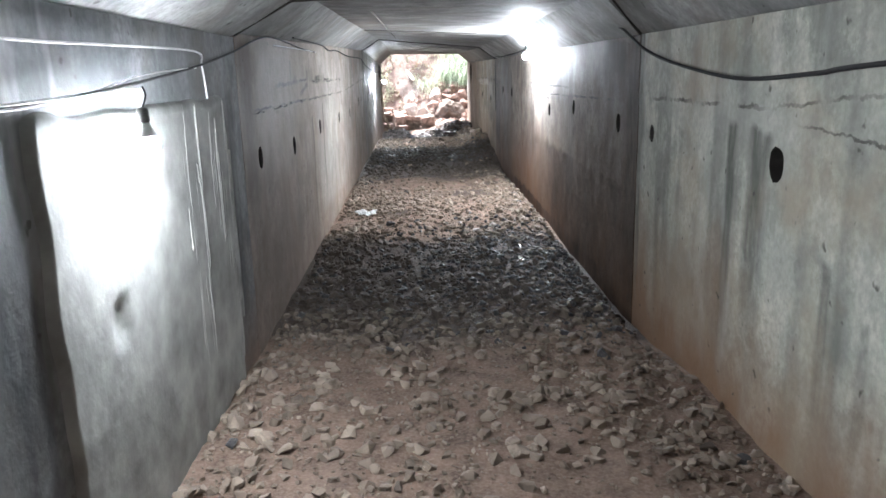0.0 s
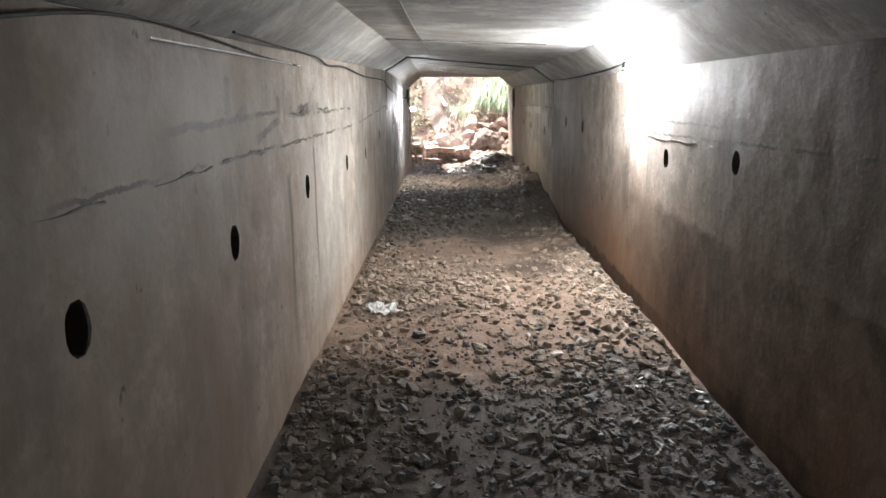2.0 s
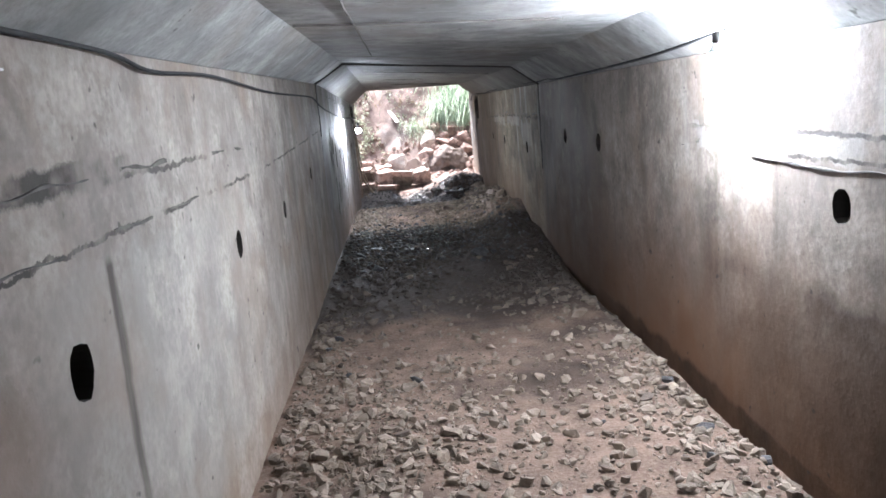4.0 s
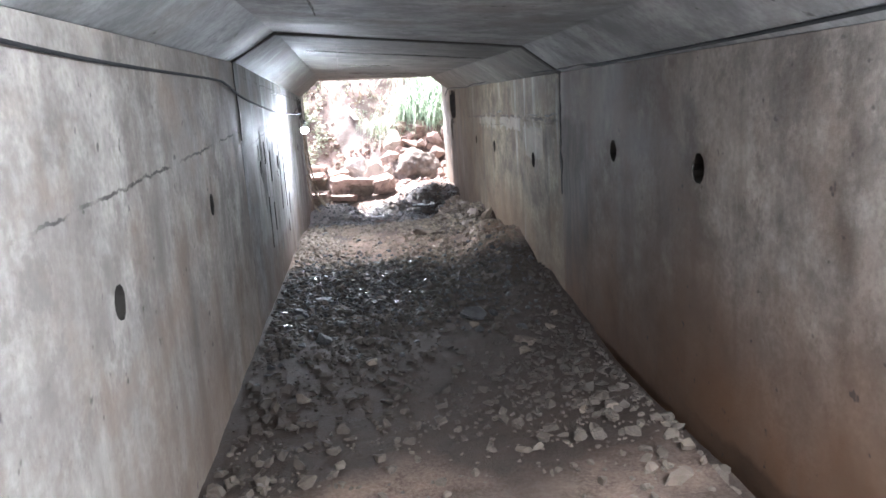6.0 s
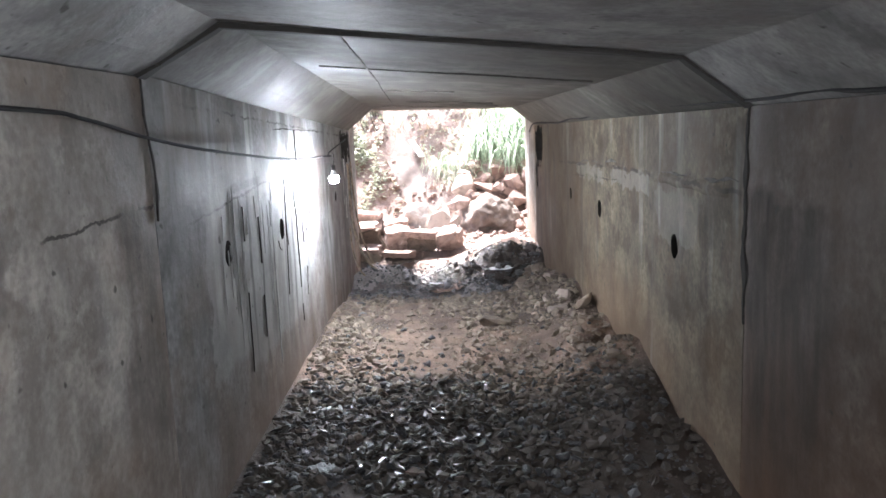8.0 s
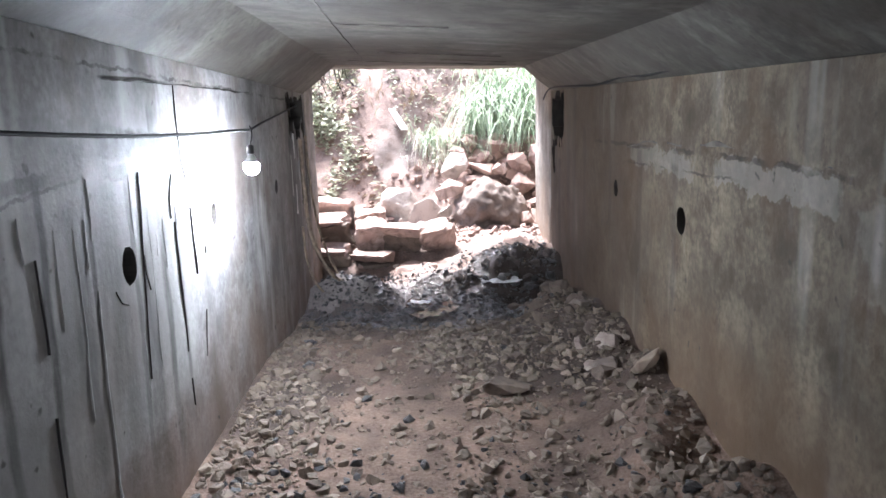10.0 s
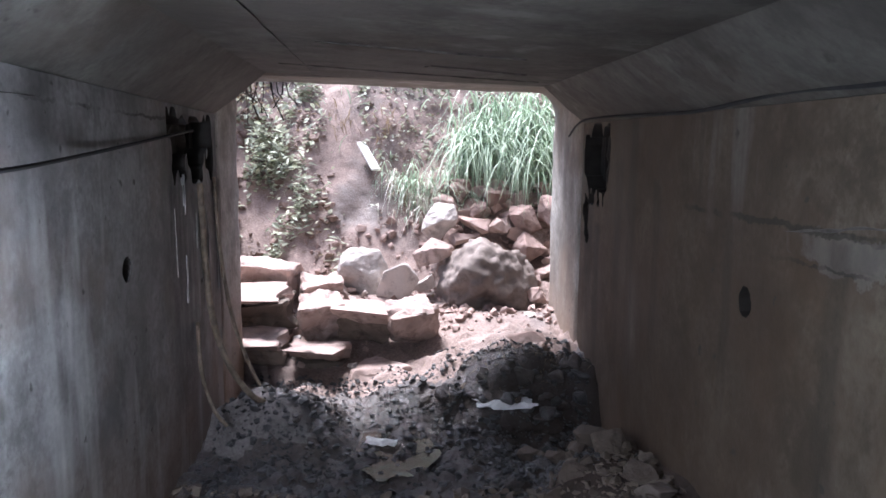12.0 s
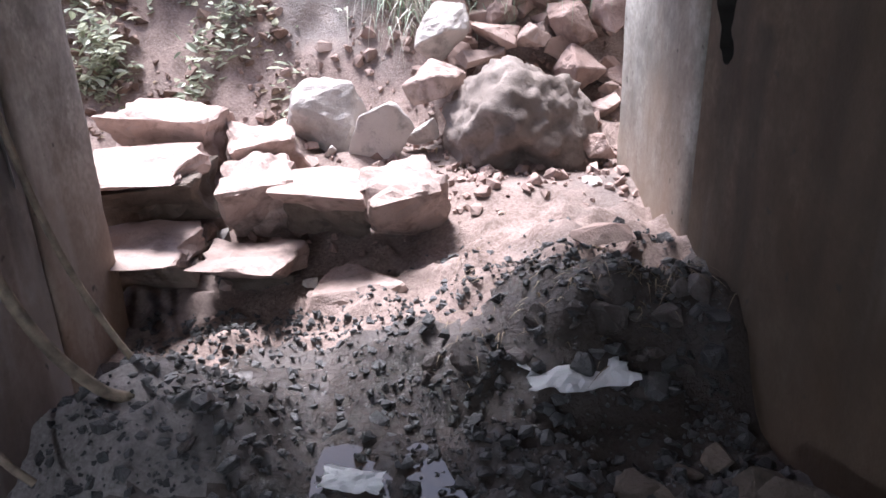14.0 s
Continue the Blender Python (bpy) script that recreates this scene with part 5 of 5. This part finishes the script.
def rubble(name, label, seed, count, material, area, size, where=None):
    rng = random.Random(seed)
    shapes = [hull_rows(rng, 1.0, 0.8, 11) for _ in range(10)]
    verts, faces = [], []
    for _ in range(count):
        x, y = rng.uniform(area[0], area[1]), rng.uniform(area[2], area[3])
        if where and rng.random() > where(x, y):
            continue
        s = size[0] * (size[1] / size[0]) ** (rng.random() ** 2)
        q = Euler((rng.uniform(-0.5, 0.5), rng.uniform(-0.5, 0.5), rng.uniform(0, 6.3))).to_matrix()
        vs, fs = shapes[rng.randrange(10)]
        o = len(verts)
        base = Vector((x, y, bank_z(x, y) + 0.2 * s))
        verts += [tuple(base + q @ (Vector(v) * s)) for v in vs]
        faces += [tuple(o + k for k in f) for f in fs]
    return tagged(soup(name, verts, faces, material), label, "rubble", kind="stuff")


rubble("rubble", "loose reddish rubble between the rocks", 6, 900, LATERITE, (-1.0, 1.7, 20.75, 22.6), (0.012, 0.07))
rubble("rubble", "crumbs of pink clay scattered over the bank", 8, 900, BANK, (-1.8, 1.8, 21.2, 24.0), (0.01, 0.04), off_chute)

# puddle among the mud
bm = bmesh.new()
ring = [bm.verts.new((-0.10 + (0.25 + 0.10 * noise.noise((math.cos(a) * 1.5, math.sin(a) * 1.5, 5))) * math.cos(a), 19.12 + (0.30 + 0.12 * noise.noise((math.cos(a) * 2, math.sin(a) * 2, 8))) * math.sin(a) , -0.105)) for a in [2 * math.pi * k / 40 for k in range(40)]]
bm.faces.new(ring)
tagged(part("puddle", bm, WATER), "shallow reddish puddle lying in the mud", "puddle")


# ---- litter ----
def crumpled(name, at, size, seed, material, label, category, turn=0, nx=14, ny=10, amp=0.35):
    """A creased sheet with thickness."""
    bm = bmesh.new()
    grid = []
    for j in range(ny + 1):
        row = []
        for i in range(nx + 1):
            u, v = i / nx - 0.5, j / ny - 0.5
            e = 1 + 0.35 * noise.noise((u * 4 + seed, v * 4, 1))
            z = amp * (0.5 + noise.noise((u * 3.5, v * 3.5, seed)) + 0.5 * noise.noise((u * 9, v * 9, seed)))
            row.append(bm.verts.new((u * size[0] * e, v * size[1] * e, max(0.0, z) * size[2])))
        grid.append(row)
    for j in range(ny):
        for i in range(nx):
            bm.faces.new((grid[j][i], grid[j][i + 1], grid[j + 1][i + 1], grid[j + 1][i]))
    bmesh.ops.solidify(bm, geom=bm.faces[:], thickness=0.003)
    ob = part(name, bm, material)
    ob.matrix_world = Matrix.Translation(at) @ Matrix.Rotation(radians(turn), 4, "Z")
    return tagged(ob, label, category)


crumpled("plastic_bag", (-0.82, 8.40, floor_z(-0.82, 8.40) + 0.004), (0.22, 0.26, 0.10), 2, PLASTIC, "crumpled white plastic bag on the gravel floor", "bag", 20)
crumpled("plastic_wrapper", (-0.72, 14.2, floor_z(-0.72, 14.2) + 0.004), (0.10, 0.16, 0.07), 5, PLASTIC, "torn white plastic wrapper on wet gravel", "wrapper", 50)
crumpled("plastic_wrapper", (-0.82, 15.03, floor_z(-0.82, 15.03) + 0.004), (0.14, 0.07, 0.04), 7, PLASTIC, "flat white plastic wrapper on wet gravel", "wrapper", 10)
crumpled("plastic_tray", (0.57, 19.60, floor_z(0.57, 19.55) + 0.05), (0.36, 0.22, 0.10), 9, PLASTIC, "broken white plastic tray in the mud", "litter", 8, amp=0.25)
crumpled("plastic_wrapper", (-0.17, 19.22, max(-0.1, floor_z(-0.17, 19.22)) + 0.008), (0.18, 0.10, 0.04), 4, PLASTIC, "torn white plastic sheet in the mud", "wrapper", -15)

# white board lying on the bank
bm = bmesh.new()
bmesh.ops.create_cube(bm, size=1, matrix=Matrix.Diagonal((0.10, 0.42, 0.025, 1)))
bmesh.ops.bevel(bm, geom=bm.edges[:], offset=0.005, segments=1, affect="EDGES")
ob = part("board", bm, BOARD)
ob.matrix_world = look((-0.43, 22.93, 1.42), (-0.30, 22.72, 1.21)) @ pose(0, 0, 0, 90, 0, 0)
tagged(ob, "white painted board lying on the bank", "board")


tagged(tube("dry_stem", [(-1.14, 19.32, 1.34), (-1.135, 19.35, 0.95), (-1.11, 19.38, 0.58), (-1.04, 19.42, 0.30), (-0.93, 19.46, 0.11), (-0.86, 19.5, 0.05)], 0.019, DRY), "thick dry fibrous stem hanging down the wall", "stem")
tagged(tube("dry_stem", [(-1.14, 19.62, 1.36), (-1.12, 19.64, 0.9), (-1.07, 19.68, 0.5), (-0.98, 19.7, 0.2), (-0.9, 19.7, 0.04)], 0.012, DRY), "thin dry stem leaning against the wall", "stem")
tagged(tube("dry_stem", [(-1.13, 19.15, 0.62), (-1.11, 19.12, 0.36), (-1.05, 19.1, 0.16), (-0.98, 19.1, 0.06)], 0.011, DRY), "short dry root at the foot of the wall", "stem")


# ---- plants ----
def blades(name, label, seed, roots, count, length, lean, material=GRASS, width=0.011, ground=None, droop=0.0):
    """A clump of long arching grass."""
    rng = random.Random(seed)
    verts, faces = [], []
    for _ in range(count):
        cx, cy, spread = roots[rng.randrange(len(roots))]
        x, y = cx + rng.gauss(0, spread), cy + rng.gauss(0, spread)
        p = Vector((x, y, (ground or bank_z)(x, y) - 0.02))
        a = rng.uniform(0, 6.283)
        out = Vector((math.cos(a), math.sin(a) - 0.75, 0)) * lean * rng.uniform(0.3, 1.2)
        l, w = length * rng.uniform(0.55, 1.15), width * rng.uniform(0.6, 1.2)
        side = Vector((-out.y, out.x, 0)).normalized() * w
        n, o = 6, len(verts)
        for k in range(n + 1):
            t = k / n
            q = p + Vector((0, 0, l * (t - 0.62 * t * t * (0.6 + lean) - droop * t ** 3))) + out * l * t ** 1.5
            s = side * (1 - t ** 1.5) * (0.5 + min(1, t * 4) / 2)
            verts += [q - s, q + s]
        for k in range(n):
            faces.append((o + 2 * k, o + 2 * k + 1, o + 2 * k + 3, o + 2 * k + 2))
    return tagged(soup(name, verts, faces, material), label, "grass", kind="stuff")


blades("grass_clump", "tall pale green arching grass on the bank", 1, [(0.62, 22.95, 0.10), (0.85, 22.88, 0.12), (1.15, 22.86, 0.14), (1.45, 22.85, 0.14), (0.85, 23.15, 0.16), (1.3, 23.2, 0.18)], 1000, 1.2, 0.42, GRASS, 0.011, None, 0.55)
blades("grass_clump", "thin drooping grass at the rim of the rocks", 2, [(0.05, 22.62, 0.10), (-0.05, 22.8, 0.1), (0.28, 22.62, 0.12), (0.45, 22.7, 0.1)], 220, 0.55, 0.5, GRASS, 0.007, None, 0.6)
blades("dry_grass", "bleached dead grass hanging over the rocks", 24, [(0.0, 22.6, 0.08), (0.12, 22.5, 0.08), (-0.15, 22.75, 0.08)], 90, 0.5, 0.6, STRAW, 0.006, None, 0.7)
blades("grass_clump", "tall grass further up the bank", 3, [(x, y, 0.3) for x in (-0.2, 0.4, 1.0, 1.7) for y in (24.0, 24.8)], 420, 0.8, 0.6)
blades("dry_grass", "dry straw hanging over the chute", 4, [(-0.25, 23.2, 0.1), (-0.1, 22.7, 0.08), (-0.75, 23.4, 0.12)], 90, 0.4, 0.6, LITTER_LEAF, 0.006)


def weeds(name, label, seed, count, area, size, material, where=None, above=0.10):
    """Small leaves on thin stems, close over the bank."""
    rng = random.Random(seed)
    verts, faces = [], []
    for _ in range(count):
        x, y = rng.uniform(area[0], area[1]), rng.uniform(area[2], area[3])
        if where and rng.random() > where(x, y):
            continue
        base = Vector((x, y, bank_z(x, y) + rng.random() ** 2 * above))
        s = rng.uniform(*size)
        q = Euler((rng.uniform(-0.9, 0.5), rng.uniform(-0.7, 0.7), rng.uniform(0, 6.3))).to_matrix()
        o = len(verts)
        for u, v, w in ((0, -1, 0), (0.42, -0.25, 0.12), (0.36, 0.4, 0.1), (0, 1, -0.1), (-0.36, 0.4, 0.1), (-0.42, -0.25, 0.12)):
            verts.append(base + q @ Vector((u * s, v * s, w * s)))
        faces += [(o, o + 1, o + 2, o + 3), (o, o + 3, o + 4, o + 5)]
    return tagged(soup(name, verts, faces, material), label, "weeds", kind="stuff")


def tufts(x, y):
    n = noise.noise((x * 3.1, y * 2.3, 6)) + 0.6 * noise.noise((x * 8, y * 7, 2)) + 0.12 * (y - 22.6) + 0.16
    return off_chute(x, y) * max(0.015, min(1.0, 2.2 * n))


weeds("weeds", "low green weeds covering the bank", 5, 26000, (-2.6, -0.45, 21.95, 25.0), (0.016, 0.056), WEED, tufts, 0.34)
weeds("weeds", "sparse green weeds along the bank", 6, 4200, (-0.4, 2.4, 22.5, 25.5), (0.014, 0.04), WEED, off_chute, 0.12)
rubble("clods", "dark reddish clods and roots on the weedy bank", 18, 700, CLOD, (-2.0, -0.5, 21.7, 23.6), (0.015, 0.09), off_chute)
weeds("dead_leaves", "brown leaf litter on the bank", 7, 1500, (-2.4, 2.2, 21.4, 24.5), (0.012, 0.035), LITTER_LEAF, off_chute, 0.02)


def leaf_scatter(name, label, seed, count, area, size, material):
    """Flat wet leaves lying on the floor."""
    rng = random.Random(seed)
    verts, faces = [], []
    for _ in range(count):
        x, y = rng.uniform(area[0], area[1]), rng.uniform(area[2], area[3])
        if noise.noise((x * 2, y * 2, seed)) < -0.1:
            continue
        base = Vector((x, y, floor_z(x, y) + rng.uniform(0.006, 0.03)))
        s = rng.uniform(*size)
        q = Euler((rng.uniform(-0.5, 0.5), rng.uniform(-0.5, 0.5), rng.uniform(0, 6.3))).to_matrix()
        o = len(verts)
        for u, v, w in ((0, -1, 0), (0.45, -0.2, 0.12), (0.36, 0.45, 0.1), (0, 1, -0.1), (-0.36, 0.45, 0.1), (-0.45, -0.2, 0.12)):
            verts.append(base + q @ Vector((u * s, v * s, w * s)))
        faces += [(o, o + 1, o + 2, o + 3), (o, o + 3, o + 4, o + 5)]
    return tagged(soup(name, verts, faces, material), label, "leaves", kind="stuff")


WET_LEAF = plain("wet_leaf", (0.05, 0.042, 0.034), 0.28, var=0.5)
leaf_scatter("wet_leaves", "black wet leaf litter on the culvert floor", 2, 1100, (-1.1, 0.2, 13.3, 15.5), (0.018, 0.05), WET_LEAF)
leaf_scatter("wet_leaves", "dark wet leaf litter by the wall", 3, 260, (0.5, 1.1, 5.0, 7.2), (0.015, 0.04), WET_LEAF)

blades("dry_grass", "short dead grass rooted in the mud bank", 14, [(0.35, 19.95, 0.14), (0.7, 19.95, 0.16), (0.95, 19.9, 0.1), (0.6, 20.2, 0.2)], 260, 0.13, 0.9, LITTER_LEAF, 0.003, floor_z)
rng = random.Random(77)
for k in range(26):
    x = rng.uniform(-0.05, 1.08)
    y = 19.70 + rng.uniform(-0.12, 0.12)
    sz = rng.uniform(0.03, 0.085)
    rock("rock", (x, y, floor_z(x, y) + sz * 0.1), (sz, sz * rng.uniform(0.7, 1), sz * rng.uniform(0.6, 1.0)), 320 + k, rng.choice((MUD, MUD, GRAVEL_WET)), "muddy stone stuck in the undercut bank",
         (rng.uniform(-30, 30), rng.uniform(-30, 30), rng.uniform(0, 360)), 13, 0.3, "stones in the mud bank", "stone")
for k in range(18):
    x, y = rng.uniform(-1.1, -0.2), rng.uniform(18.6, 19.9)
    sz = rng.uniform(0.02, 0.06)
    rock("rock", (x, y, floor_z(x, y) + sz * 0.1), (sz, sz * rng.uniform(0.7, 1), sz * rng.uniform(0.4, 0.8)), 350 + k, rng.choice((MUD, GRAVEL_WET)), "muddy stone bedded in wet mud",
         (rng.uniform(-30, 30), rng.uniform(-30, 30), rng.uniform(0, 360)), 12, 0.3, "stones in the mud bank", "stone")


rng = random.Random(77)
for k in range(26):
    x, y = rng.uniform(0.62, 1.0), rng.uniform(16.9, 19.4)
    s = rng.uniform(0.045, 0.115)
    rock("stone", (x, y, floor_z(x, y) + s * 0.3), (s, s * rng.uniform(0.7, 1.0), s * rng.uniform(0.5, 0.8)), 700 + k, rng.choice((GRAVEL_DARK, GRAVEL_DARK, BOULDER)), "dirty reddish stone heaped at the foot of the wall", (rng.uniform(-25, 25), rng.uniform(-25, 25), rng.uniform(0, 360)), 13, 0.3, "stones heaped along the wall", "stone")


# ---- roots over the mouth ----
def hanging_roots(at, count, seed):
    """A tuft of thin dark roots and dead leaves hanging from the top of the mouth."""
    rng = random.Random(seed)
    root = new("hanging_roots")
    root.matrix_world = Matrix.Translation(at)
    for _ in range(count):
        x, y, l = rng.uniform(-0.05, 0.22), rng.uniform(-0.03, 0.05), rng.uniform(0.08, 0.26)
        dx = rng.uniform(-0.10, 0.06)
        tube("root", [(x, y, 0.06), (x + dx * 0.3, y + 0.01, -l * 0.35), (x + dx, y + rng.uniform(-0.03, 0.03), -l * 0.7), (x + dx * 1.6, y, -l)], rng.uniform(0.0025, 0.006), STEM_DARK, root, "", 5, 4)
    verts, faces = [], []
    for _ in range(40):
        p = Vector((rng.uniform(-0.10, 0.20), rng.uniform(-0.04, 0.05), rng.uniform(-0.16, 0.02)))
        q = Euler((rng.uniform(-1, 1), rng.uniform(-1, 1), rng.uniform(0, 6.3))).to_matrix()
        w, o = rng.uniform(0.012, 0.028), len(verts)
        for u, v in ((0, -1), (0.4, -0.1), (0, 1), (-0.4, -0.1)):
            verts.append(p + q @ Vector((u * w, v * w, 0.15 * w * abs(u))))
        faces.append((o, o + 1, o + 2, o + 3))
    soup("dead_leaves", verts, faces, LITTER_LEAF, root)
    return tagged(root, "dark roots and dead leaves hanging over the mouth", "roots")


hanging_roots((-1.06, 20.36, 1.93), 14, 5)
